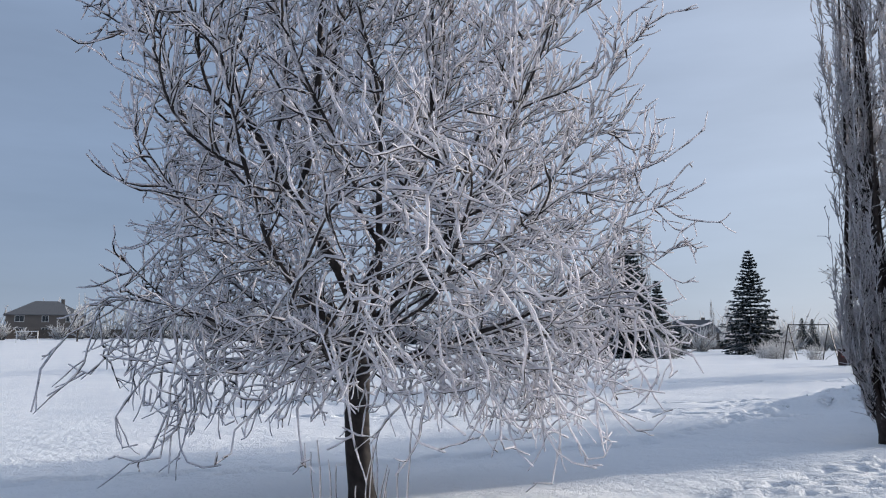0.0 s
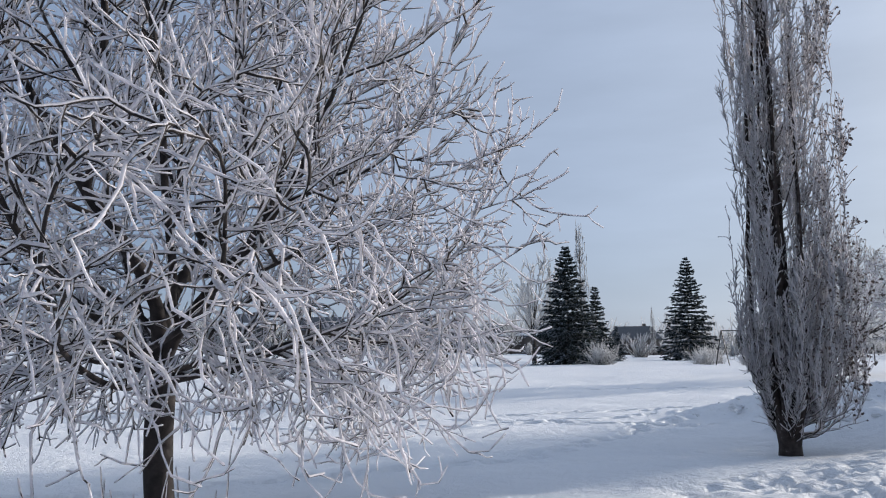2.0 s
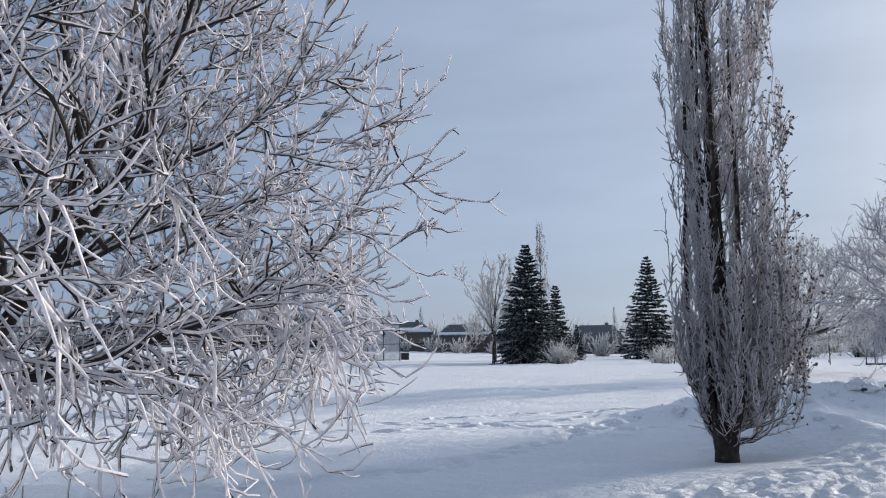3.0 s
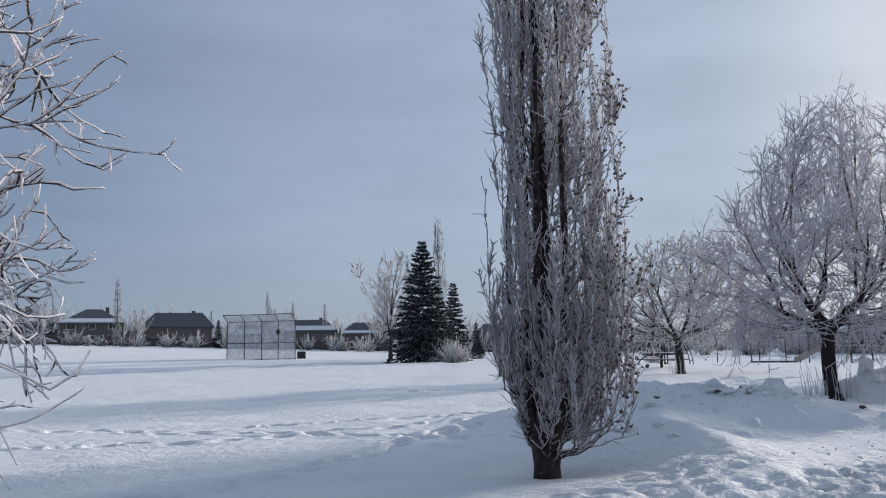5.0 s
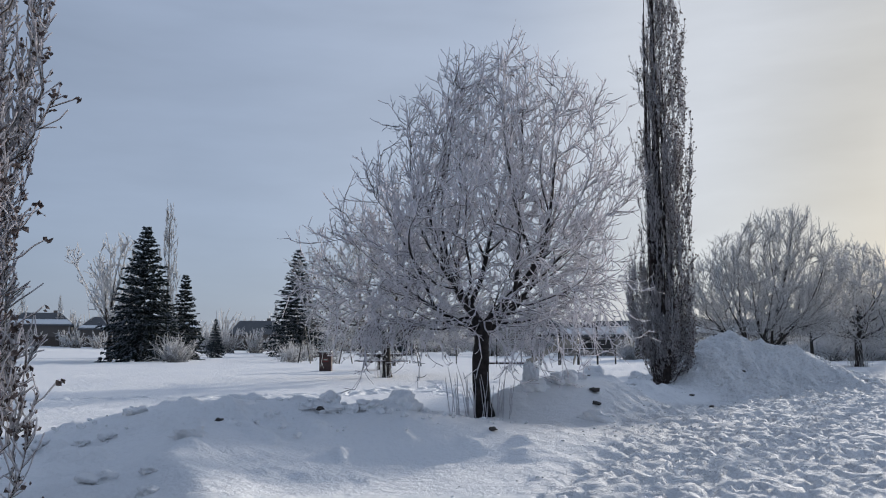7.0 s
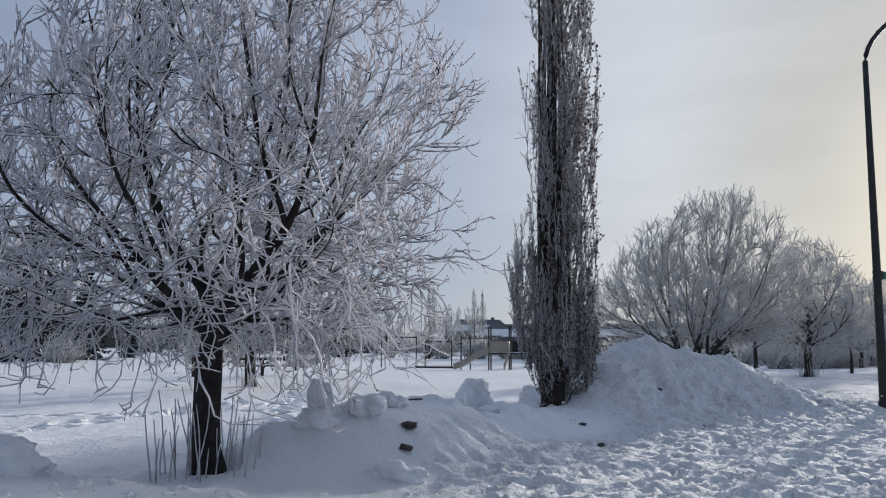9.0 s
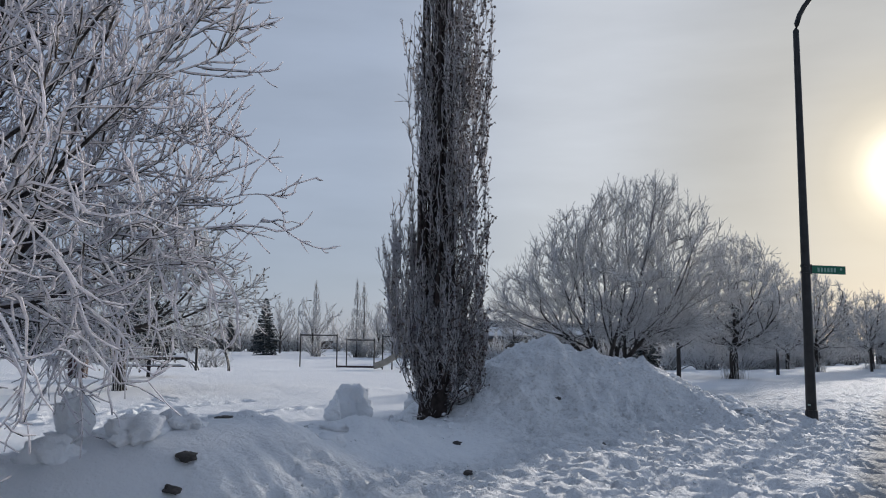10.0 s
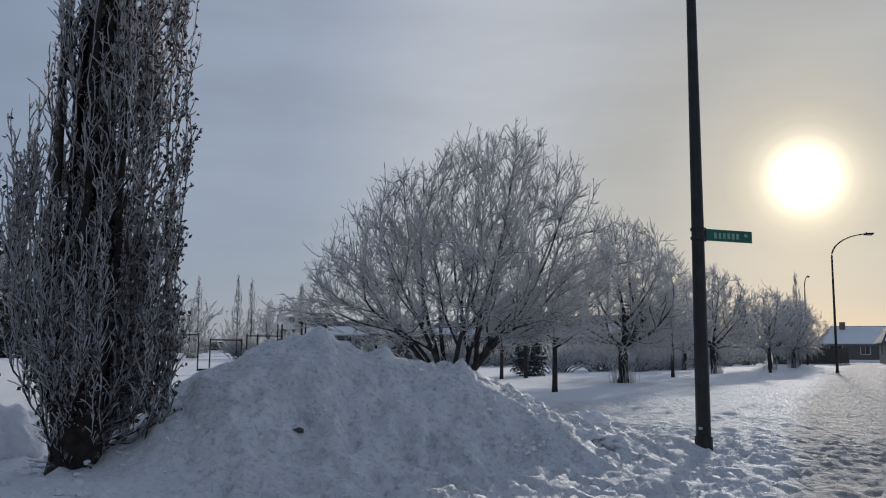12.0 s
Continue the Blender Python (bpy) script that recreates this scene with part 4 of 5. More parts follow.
space_tree("willow_shrub", standing(32.9, 30.2, 0, 0, 1.04), "large many-stemmed bare willow rimed with frost behind a snow heap", 52,
           ((1.1, 1.2, 0.0, 0.0), (1.6, 2.7, -0.05, 0.04), (2.2, 3.3, -0.05, 0.04), (3.0, 3.15, 0.05, -0.04), (4.0, 2.5, 0.30, -0.24), (4.9, 1.6, 0.60, -0.48), (5.9, 0.7, 0.95, -0.78)),
           0.75, 0.075, 2800, 0.15, 1.3, 0.20, 0.28, 8, 0.20, mat=BARK_FAR, twig=0.95, rime=-0.08, droop=0.0, shoots=1.15, spurs=3, wig=0.06, long=(0.22, 0.6), inertia=0.9, radial=0.75)
space_tree("ash_tree", standing(47.4, 37.1), "bare frosted ash tree with a sheaf of shoots round its trunk", 63,
           ((1.1, 1.4, 0, 0), (2.0, 2.4, 0.1, 0), (3.2, 2.7, 0.15, -0.1), (4.6, 2.3, 0.15, -0.1), (5.8, 1.3, 0.1, 0), (6.6, 0.3, 0, 0)),
           0.95, 0.19, 1500, 0.2, 1.5, 0.25, 0.18, mat=BARK_FAR, twig=1.3, suckers=60, droop=0.4, shoots=1.0, spurs=3)

# trees further along the way
mid = space_tree("ash_tree", standing(62.9, 43.2, 30), "bare frosted ash tree on the snowy verge", 71,
                 ((1.1, 1.5, 0, 0), (2.0, 2.3, 0, 0), (3.2, 2.5, 0, 0), (4.6, 2.0, 0, 0), (5.5, 1.1, 0, 0), (6.1, 0.3, 0, 0)),
                 0.95, 0.16, 1000, 0.22, 1.6, 0.30, 0.18, mat=BARK_FAR, twig=1.6, split=False, suckers=60, group="frosted trees on the verge", droop=0.3, shoots=0.8, spurs=3)
for x, y, turn, k in ((78.3, 48.6, 100, 0.98), (85.0, 50.4, 200, 0.95), (96.0, 56.4, 50, 0.98), (96.0, 66.0, 320, 1.1), (83.5, 63.0, 10, 1.1), (70.5, 50.5, 280, 1.0), (106.0, 62.0, 240, 1.0)):
    copy_thing(mid, standing(x, y, turn, 0, k))
young = broad_tree("young_tree", standing(39.7, 33.5, 0), "slim young tree with a frosted head on the snowy verge", 77, 1.45, 0.085,
                   ((3, 20, 35, 0.9, 1.3), (3, 40, 60, 1.0, 1.5), (2, 65, 85, 1.3, 1.8)), (6, 6, 3), 0.5, mat=BARK_FAR, twig=2.1, group="young trees on the verge", l2=(0.5, 0.9))
for x, y, turn, k in ((55.2, 40.4, 70, 1.0), (68.6, 43.0, 160, 1.0), (46.6, 41.8, 250, 0.95), (44.6, 41.2, 20, 0.9)):
    copy_thing(young, standing(x, y, turn, 0, k))
spruce("spruce_tree", standing(16.0, 81.3), "dark spruce with frost-tipped boughs standing on the snowy field", 3, 11.6, 4.0, group="spruces on the field")
spruce("spruce_tree", standing(38.2, 112.6), "tall dark spruce standing alone on the snowy field", 4, 14.2, 4.7, group="spruces on the field")
small_spruce = spruce("spruce_tree", standing(20.6, 89.8, 0, 0, 0.88), "small dark spruce with frosted boughs", 5, 9.5, 2.6, group="spruces on the field", whorls=25, shoots=14)
for x, y, k in ((26.4, 105.0, 0.55), (55.2, 117.0, 0.92), (49.2, 44.2, 0.42), (61.5, 150.0, 0.7), (150.0, 95.0, 1.3), (72.5, 56.5, 0.85), (-12.0, 190.0, 0.75), (70.0, 176.0, 0.8)):
    copy_thing(small_spruce, standing(x, y, 40 * k, 0.05, k))

# far bare trees and poplars among the houses
far_tree = broad_tree("bare_tree", standing(14.0, 90.5, 0, 0, 1.1), "tall bare tree pale with frost beyond the field", 81, 2.0, 0.22,
                      ((3, 36, 48, 5.0, 6.5), (5, 52, 68, 5.5, 7.0), (4, 70, 86, 6.0, 7.5)), (8, 6, 2), 0.0, mat=BARK_FAR, rime=0.30, twig=4.6, l2=(1.4, 2.6), group="far frosted trees", wild=0.06, ang=(36, 40))
for x, y, turn, k in ((66.0, 139.0, 40, 0.75), (78.0, 128.0, 130, 0.7), (58.0, 108.0, 220, 0.62), (95.0, 150.0, 20, 0.8), (-48.0, 187.0, 70, 0.8), (-72.0, 152.0, 160, 0.6), (22.0, 183.0, 10, 0.8), (0.0, 189.0, 300, 0.8), (74.0, 88.0, 200, 0.6), (84.0, 84.0, 100, 0.7), (48.0, 150.0, 240, 0.7), (-30.0, 196.0, 90, 0.75), (-8.0, 214.0, 15, 0.7), (14.0, 212.0, 140, 0.62), (28.0, 214.0, 260, 0.7), (36.0, 210.0, 30, 0.66), (-40.0, 216.0, 190, 0.7), (-62.0, 208.0, 310, 0.72)):
    copy_thing(far_tree, standing(x, y, turn, 0, k))
far_poplar = poplar("poplar_tree", standing(18.7, 88.0, 0, 0, 0.88), "pale columnar poplar far off among the houses", 88, 17.0, 1.25, 170, 10, 0.8, 0, 0.18, twig=4.0, forks=1, group="far poplars", mat=BARK_FAR)
for x, y, k in ((15.9, 90.3, 0.74), (-32.0, 185.0, 0.95), (-1.5, 190.0, 0.85), (11.5, 205.0, 0.75), (65.0, 123.0, 0.72), (72.0, 121.5, 0.72), (79.5, 53.8, 0.55), (95.8, 55.7, 0.59), (60.0, 100.0, 0.62), (70.0, 104.0, 0.6), (90.0, 140.0, 0.8), (52.0, 178.0, 0.7), (-15.0, 206.0, 0.6), (24.0, 196.0, 0.62), (27.5, 197.0, 0.6), (36.0, 200.0, 0.66), (4.0, 216.0, 0.8), (-50.0, 206.0, 0.7)):
    copy_thing(far_poplar, standing(x, y, 37 * k * 10, 0, k))


def shrub_belt(name, line, label, seed, step=2.4, height=(2.0, 4.0), deep=4.0, twigs=70, thick=0.05):
    """A strip of frosted scrub along a line: stems that fan out, with side twigs."""
    rng = np.random.RandomState(seed)
    C = []
    for (ax, ay), (bx, by) in zip(line, line[1:]):
        k = max(1, int(math.hypot(bx - ax, by - ay) / step))
        for f in (np.arange(k) + rng.uniform(0, 1, k)) / k:
            C.append((ax + (bx - ax) * f + rng.normal(0, deep / 3), ay + (by - ay) * f + rng.normal(0, deep / 3)))
    C = np.array(C)
    H = rng.uniform(*height, len(C))
    idx = np.repeat(np.arange(len(C)), twigs)
    m = len(idx)
    a, e = rng.uniform(0, 6.28, m), rng.uniform(0.55, 1.5, m)
    S = np.stack([C[idx, 0] + rng.normal(0, 0.3, m), C[idx, 1] + rng.normal(0, 0.3, m), ground_height(C[idx, 0], C[idx, 1]) - 0.1], axis=1)
    D = np.stack([np.cos(e) * np.cos(a), np.cos(e) * np.sin(a), np.sin(e)], axis=1)
    P = grow(rng, S, D, H[idx] * rng.uniform(0.6, 1.05, m), 5, 0.14, 0.02)
    R = taper(np.full(m, thick * 0.9), np.full(m, thick * 0.45), 6)
    T = Tubes().add(P, R, 3, np.linspace(0.2, 0.8, 6)[None] * np.ones((m, 1)))
    S, D, r, t, i = sprout(rng, P, R, 3, 0.3, 1.0, 40, 15)
    T.add(grow(rng, S, D, rng.uniform(0.3, 0.9, len(S)), 3, 0.15, 0.04), taper(np.full(len(S), thick * 0.6), np.full(len(S), thick * 0.4), 4), 3, 0.75)
    me = T.mesh(name)
    me.materials.append(BARK_FAR)
    return tagged(new(name, me), label, "shrubs", "", "stuff")


shrub_belt("frosted_scrub", ((-120, 140), (-84, 163), (-50, 180), (-22, 187), (8, 184), (30, 172)), "low frosted scrub along the far garden fences", 5, 2.8, (2.0, 4.4), 4, 20, 0.11)
shrub_belt("frosted_scrub", ((-130, 160), (-90, 192), (-50, 212), (0, 216), (40, 206), (80, 205), (120, 190)), "tall bare trees behind the far houses", 12, 2.6, (6.0, 10.5), 6, 15, 0.17)
shrub_belt("frosted_scrub", ((28, 146), (48, 146), (66, 150), (90, 158)), "low frosted scrub beyond the spruces", 6, 2.0, (3.0, 5.5), 5, 28, 0.09)
shrub_belt("frosted_scrub", ((58, 105), (66, 98), (74, 92)), "frosted scrub behind the playground", 7, 1.6, (2.2, 4.2), 4, 30, 0.07)
shrub_belt("frosted_scrub", ((56, 48.5), (62, 50), (72, 54), (84, 58), (100, 64), (130, 82)), "dark frosted hedge behind the verge trees", 8, 1.6, (1.8, 3.2), 2.5, 26, 0.06)
shrub_belt("frosted_scrub", ((59, 74), (65.5, 67.5), (79, 63.2)), "pale frosted bushes before the board fence", 13, 1.5, (1.5, 3.0), 1.6, 34, 0.05)
shrub_belt("frosted_scrub", ((33, 68), (26, 74), (30, 82)), "frosted shrubs behind the picnic table", 9, 2.4, (0.9, 1.8), 2, 40, 0.03)
shrub_belt("frosted_scrub", ((17.6, 74.4), (18.4, 76.0)), "frosted shrub at the foot of a spruce", 10, 0.7, (1.5, 2.6), 0.6, 60, 0.03)


# ---------------------------------------------------------------- lamp posts and sign
def street_lamp(m, label, height=8.2, arm=2.3, base_r=0.105, sign=False):
    top = thing("street_lamp", m, label, "street lamp", "street lamps along the way")
    n = 12
    s = np.linspace(0, 1, n)
    P = np.stack([0 * s, 0 * s, -0.15 + (height + 0.15) * s], axis=1)[None]
    R = (base_r * (1 - 0.42 * s))[None]
    part("pole", Tubes().add(P, R, 14, 0.0).mesh("pole"), STEEL_DARK, top)
    part("base_collar", rod((0, 0, -0.05), (0, 0, 0.16), base_r * 1.22, base_r * 1.15, 14), STEEL_DARK, top)
    a = np.linspace(0, 1, 12)
    ang = a * radians(84)
    P = np.stack([arm * (1 - np.cos(ang)), 0 * a, height - 0.05 + 1.45 * np.sin(ang)], axis=1)[None]
    part("arm", Tubes().add(P, np.linspace(base_r * 0.56, 0.035, 12)[None], 10, 0.0).mesh("arm"), STEEL_DARK, top, "curved arm")
    tip = P[0, -1]
    head = part("lamp_head", box(tip[0] + 0.26, 0, tip[2] + 0.0, 0.62, 0.24, 0.13, Matrix.Rotation(radians(-4), 4, "Y"), 0.04), STEEL_DARK, top)
    part("lens", box(tip[0] + 0.30, 0, tip[2] - 0.075, 0.34, 0.17, 0.05, None, 0.015), LENS, head)
    part("photocell", rod((tip[0] + 0.12, 0, tip[2] + 0.05), (tip[0] + 0.12, 0, tip[2] + 0.13), 0.04, 0.035, 8), STEEL_GREY, head)
    return top


near_lamp = street_lamp(standing(31.15, 22.49, -52), "tall black street lamp post with a curved arm in trodden snow", 8.1)
part("scuff_label", box(-0.045, -0.098, 0.27, 0.05, 0.012, 0.035, Matrix.Rotation(radians(-25), 4, "Z")), SIGN_WHITE, near_lamp, "small pale label near the foot")
for x, y, turn in ((75.2, 42.1, -52), (102.3, 58.3, 18), (74.5, 152.0, -52)):
    street_lamp(standing(x, y, turn), "slender dark street lamp with a curved arm beside the road", 7.7, 2.3, 0.095)

sign = thing("street_sign", pose(31.15, 22.49, ground_at(31.15, 22.49) + 3.01, 0, 0, -19), "green street name plate with pale lettering on a lamp post", "street sign")
part("plate", box(0.53, 0, 0, 0.84, 0.012, 0.165, None, 0.004), SIGN_GREEN, sign)
part("edge", box(0.53, 0.0, 0, 0.848, 0.006, 0.173), STEEL_GREY, sign)
part("bracket", box(0.11, 0, 0, 0.06, 0.05, 0.20, None, 0.008), STEEL_DARK, sign)
part("clamp", rod((0, 0, -0.08), (0, 0, -0.04), 0.103, None, 14), STEEL_DARK, sign)
part("clamp", rod((0, 0, 0.05), (0, 0, 0.09), 0.103, None, 14), STEEL_DARK, sign)
for face in (-1, 1):
    for i, w in enumerate((0.062, 0.05, 0.05, 0.062, 0.058, 0.058)):
        part("letter_bar", box(0.30 + 0.078 * i, face * 0.0085, -0.004, w * 0.8, 0.003, 0.085), SIGN_PALE, sign)
    part("letter_bar", box(0.84, face * 0.0085, 0.02, 0.055, 0.003, 0.045), SIGN_PALE, sign)


# ---------------------------------------------------------------- snow lumps and debris
def lump(name, m, label, seed, rx, ry, rz, mat, rough=0.25, category="snow lump", sub=4):
    bm = bmesh.new()
    bmesh.ops.create_icosphere(bm, subdivisions=sub, radius=1.0)
    off = Vector((seed * 3.7, seed * 1.3, 0))
    for v in bm.verts:
        k = 1 + rough * noise.noise(v.co * 1.4 + off) + rough * 0.5 * noise.noise(v.co * 3.3 + off) + rough * 0.3 * noise.noise(v.co * 7 + off)
        v.co = Vector((v.co.x * rx * k, v.co.y * ry * k, v.co.z * rz * k))
    ob = part(name, bm, mat, None, "", True)
    ob.matrix_basis = m
    return tagged(ob, label, category)


for x, y, dz, r, seed, word in ((23.3, 27.4, 0.20, (0.46, 0.40, 0.44), 1, "large rounded block of snow standing by the poplar"), (17.15, 20.95, 0.14, (0.17, 0.16, 0.30), 2, "upright lump of snow on the ploughed bank"),
                                (12.55, 19.7, 0.06, (0.22, 0.18, 0.22), 3, "rounded lump of snow on the bank's crest"), (11.9, 21.6, 0.06, (0.32, 0.26, 0.22), 4, "block of snow behind the bank"),
                                (18.0, 21.7, 0.0, (0.30, 0.22, 0.13), 5, "crusted lump of snow on the bank"), (24.6, 27.0, 0.06, (0.25, 0.25, 0.22), 7, "small block of snow by the poplar"),
                                (11.3, 19.9, 0.02, (0.34, 0.24, 0.20), 8, "crusted slab of ploughed snow on the bank's crest"), (13.5, 18.9, 0.02, (0.30, 0.26, 0.22), 9, "cracked clump of ploughed snow on the bank"),
                                (10.4, 20.0, 0.0, (0.22, 0.20, 0.16), 10, "small crusted lump on the bank's crest"),
                                (18.9, 21.6, 0.0, (0.36, 0.20, 0.14), 12, "flat crusted slab of snow on the bank"), (16.88, 20.3, -0.04, (0.24, 0.17, 0.16), 13, "gritty lump of snow in the bank's face"),
                                (17.65, 20.55, 0.04, (0.40, 0.22, 0.17), 15, "overhanging crusted slab of snow on the bank"), (18.15, 20.9, 0.03, (0.28, 0.20, 0.15), 16, "broken crust of snow on the bank's crest"),
                                (17.4, 19.15, 0.02, (0.34, 0.20, 0.13), 17, "slumped clump of snow at the bank's foot"), (20.1, 21.55, 0.0, (0.22, 0.13, 0.11), 18, "small broken edge of crust on the bank"),
                                (31.9, 25.3, 0.05, (0.5, 0.35, 0.25), 14, "lump of snow beside the heap")):
    lump("snow_block", pose(x, y, ground_at(x, y) + dz, 0, 0, 40 * seed), word, seed, *r, SNOW, 0.45)
chunk_rng = random.Random(4)
for cx, cy, along, across, deg, count in ((10.6, 19.2, 2.6, 0.6, -4, 7), (12.9, 18.9, 1.0, 0.5, 8, 8), (18.6, 21.4, 1.7, 0.5, 14, 9), (21.5, 23.0, 1.3, 0.5, 20, 4), (9.6, 16.2, 1.6, 0.5, 68, 5), (28.3, 23.0, 1.5, 0.9, -20, 6)):
    for k in range(count):
        u, v, a = chunk_rng.uniform(-1, 1) * along, chunk_rng.uniform(-1, 1) * across, radians(deg)
        x, y, r = cx + u * math.cos(a) - v * math.sin(a), cy + u * math.sin(a) + v * math.cos(a), chunk_rng.uniform(0.05, 0.15)
        ob = lump("snow_chunk", pose(x, y, ground_at(x, y) + r * 0.05, 0, 0, chunk_rng.uniform(0, 360)), "crusted chunk of ploughed snow", 40 + k, r * 1.35, r, r * 0.62, SNOW, 0.95, "snow lump", 3)
        tagged(ob, group="chunks along the ploughed banks")


def crumbs(name, label, seed, areas, size):
    """Loose crusted crumbs of ploughed snow scattered over oval areas (x, y, along, across, degrees, count)."""
    rng = np.random.RandomState(seed)
    g = (1 + 5 ** 0.5) / 2
    ico = unit_rows(np.array([(-1, g, 0), (1, g, 0), (-1, -g, 0), (1, -g, 0), (0, -1, g), (0, 1, g), (0, -1, -g), (0, 1, -g), (g, 0, -1), (g, 0, 1), (-g, 0, -1), (-g, 0, 1)], float))
    tri = np.array([(0, 11, 5), (0, 5, 1), (0, 1, 7), (0, 7, 10), (0, 10, 11), (1, 5, 9), (5, 11, 4), (11, 10, 2), (10, 7, 6), (7, 1, 8), (3, 9, 4), (3, 4, 2), (3, 2, 6), (3, 6, 8), (3, 8, 9), (4, 9, 5), (2, 4, 11), (6, 2, 10), (8, 6, 7), (9, 8, 1)])
    X, Y = [], []
    for cx, cy, along, across, deg, count in areas:
        a, q, w = radians(deg), np.sqrt(rng.uniform(0, 1, count)), rng.uniform(0, 6.283, count)
        u, v = along * q * np.cos(w), across * q * np.sin(w)
        X.append(cx + u * math.cos(a) - v * math.sin(a))
        Y.append(cy + u * math.sin(a) + v * math.cos(a))
    X, Y = np.concatenate(X), np.concatenate(Y)
    r = size[0] + (size[1] - size[0]) * rng.uniform(0, 1, len(X)) ** 3
    C = np.stack([X, Y, ground_height(X, Y) + 0.02 + r * 0.1], axis=1)
    V = C[:, None] + ico[None] * r[:, None, None] * rng.uniform(0.6, 1.35, (len(X), 12, 1)) * np.array([1.1, 1.1, 0.75])
    F = (np.arange(len(X))[:, None, None] * 12 + tri[None]).reshape(-1, 3)
    me = np_mesh(name, V.reshape(-1, 3), [F], False, {"rough": np.repeat(rng.uniform(0, 0.9, len(X)), 12), "packed": np.zeros(len(X) * 12)})
    me.materials.append(SNOW)
    tagged(new(name, me), label, "snow", "", "stuff")


crumbs("snow_crumbs", "loose gritty crumbs of ploughed snow on the tall heap", 61, ((26.2, 24.6, 3.4, 2.3, -10, 700), (28.6, 23.4, 2.0, 1.2, -25, 250)), (0.012, 0.05))
crumbs("snow_crumbs", "loose crusted crumbs of snow along the ploughed bank", 62, ((10.6, 19.2, 3.6, 1.0, -4, 90), (13.0, 18.2, 2.6, 1.0, 4, 90), (18.6, 21.8, 2.4, 0.9, 14, 200), (21.8, 23.0, 1.6, 0.8, 20, 80)), (0.012, 0.08))
crumbs("snow_crumbs", "small crumbs of kicked snow on the trodden way", 63, ((11.0, 11.5, 5.0, 2.2, 38, 160), (19.5, 17.5, 6.0, 2.4, 32, 400), (28.0, 21.2, 6.0, 1.6, 26, 400)), (0.010, 0.035))
for x, y, r, seed in ((17.95, 19.95, 0.075, 21), (17.73, 19.6, 0.06, 22), (18.75, 21.35, 0.08, 23), (12.9, 19.0, 0.08, 24), (13.6, 19.1, 0.05, 25), (10.5, 17.9, 0.06, 26), (14.2, 17.2, 0.05, 27), (22.4, 22.2, 0.05, 28), (21.5, 20.6, 0.05, 29), (12.1, 18.6, 0.05, 30), (25.2, 23.3, 0.05, 31), (24.6, 21.6, 0.05, 32)):
    lump("dirt_clod", pose(x, y, ground_at(x, y) + 0.03, 0, 0, 30 * seed), "dark frozen clod of dirt lying on the snow", seed, r * 1.3, r, r * 0.6, DIRT, 0.6, "dirt clod", 3)


# ---------------------------------------------------------------- park furniture
def waste_bin(m):
    top = thing("waste_bin", m, "square brown slatted park waste bin with a pale label", "waste bin")
    part("liner", box(0, 0, 0.42, 0.50, 0.50, 0.84), STEEL_DARK, top)
    for side in range(4):
        q = Matrix.Rotation(radians(90 * side), 4, "Z")
        for k in range(6):
            c = q @ Vector((-0.25 + 0.1 * k, -0.285, 0.43))
            part("slat", box(c.x, c.y, c.z, 0.088, 0.03, 0.86, q, 0.008), WOOD_DARK, top)
    part("lid", box(0, 0, 0.905, 0.66, 0.66, 0.06, None, 0.02), WOOD_DARK, top, "dark flat lid")
    part("lid_snow", box(0, 0, 0.965, 0.58, 0.58, 0.06, None, 0.028), SNOW, top, "cap of snow on the lid")
    part("label_panel", box(0.02, -0.31, 0.55, 0.28, 0.012, 0.20), PLASTIC_RED, top, "red label panel")
    part("label_bar", box(0.02, -0.319, 0.57, 0.20, 0.006, 0.05), SIGN_WHITE, top)


waste_bin(standing(21.5, 47.9, -25))


def picnic_table(m):
    top = thing("picnic_table", m, "dark picnic table with a pedestal and benches in the snow", "picnic table")
    for y in (-0.30, -0.1, 0.1, 0.30):
        part("plank", box(0, y, 0.76, 2.5, 0.185, 0.045, None, 0.008), WOOD_DARK, top)
    part("snow_cover", box(0, 0, 0.80, 2.4, 0.70, 0.035, None, 0.015), SNOW, top, "thin snow on the tabletop")
    for y in (-0.72, 0.72):
        bench = part("bench", box(0, y, 0.44, 2.5, 0.26, 0.045, None, 0.008), WOOD_DARK, top)
        part("snow_cover", box(0, y, 0.475, 2.35, 0.2, 0.025, None, 0.01), SNOW, bench)
    for x in (-0.1,):
        part("pedestal", box(x, 0, 0.34, 0.14, 0.14, 0.80, None, 0.01), STEEL_DARK, top)
    for y in (-1, 1):
        for x in (-0.55, 0.45):
            part("bench_arm", rod((x, 0, 0.36), (x, 0.72 * y, 0.40), 0.028), STEEL_DARK, top)
    part("rail", rod((-1.1, 0, 0.70), (1.1, 0, 0.70), 0.03), STEEL_DARK, top)


picnic_table(standing(24.0, 46.6, -12))


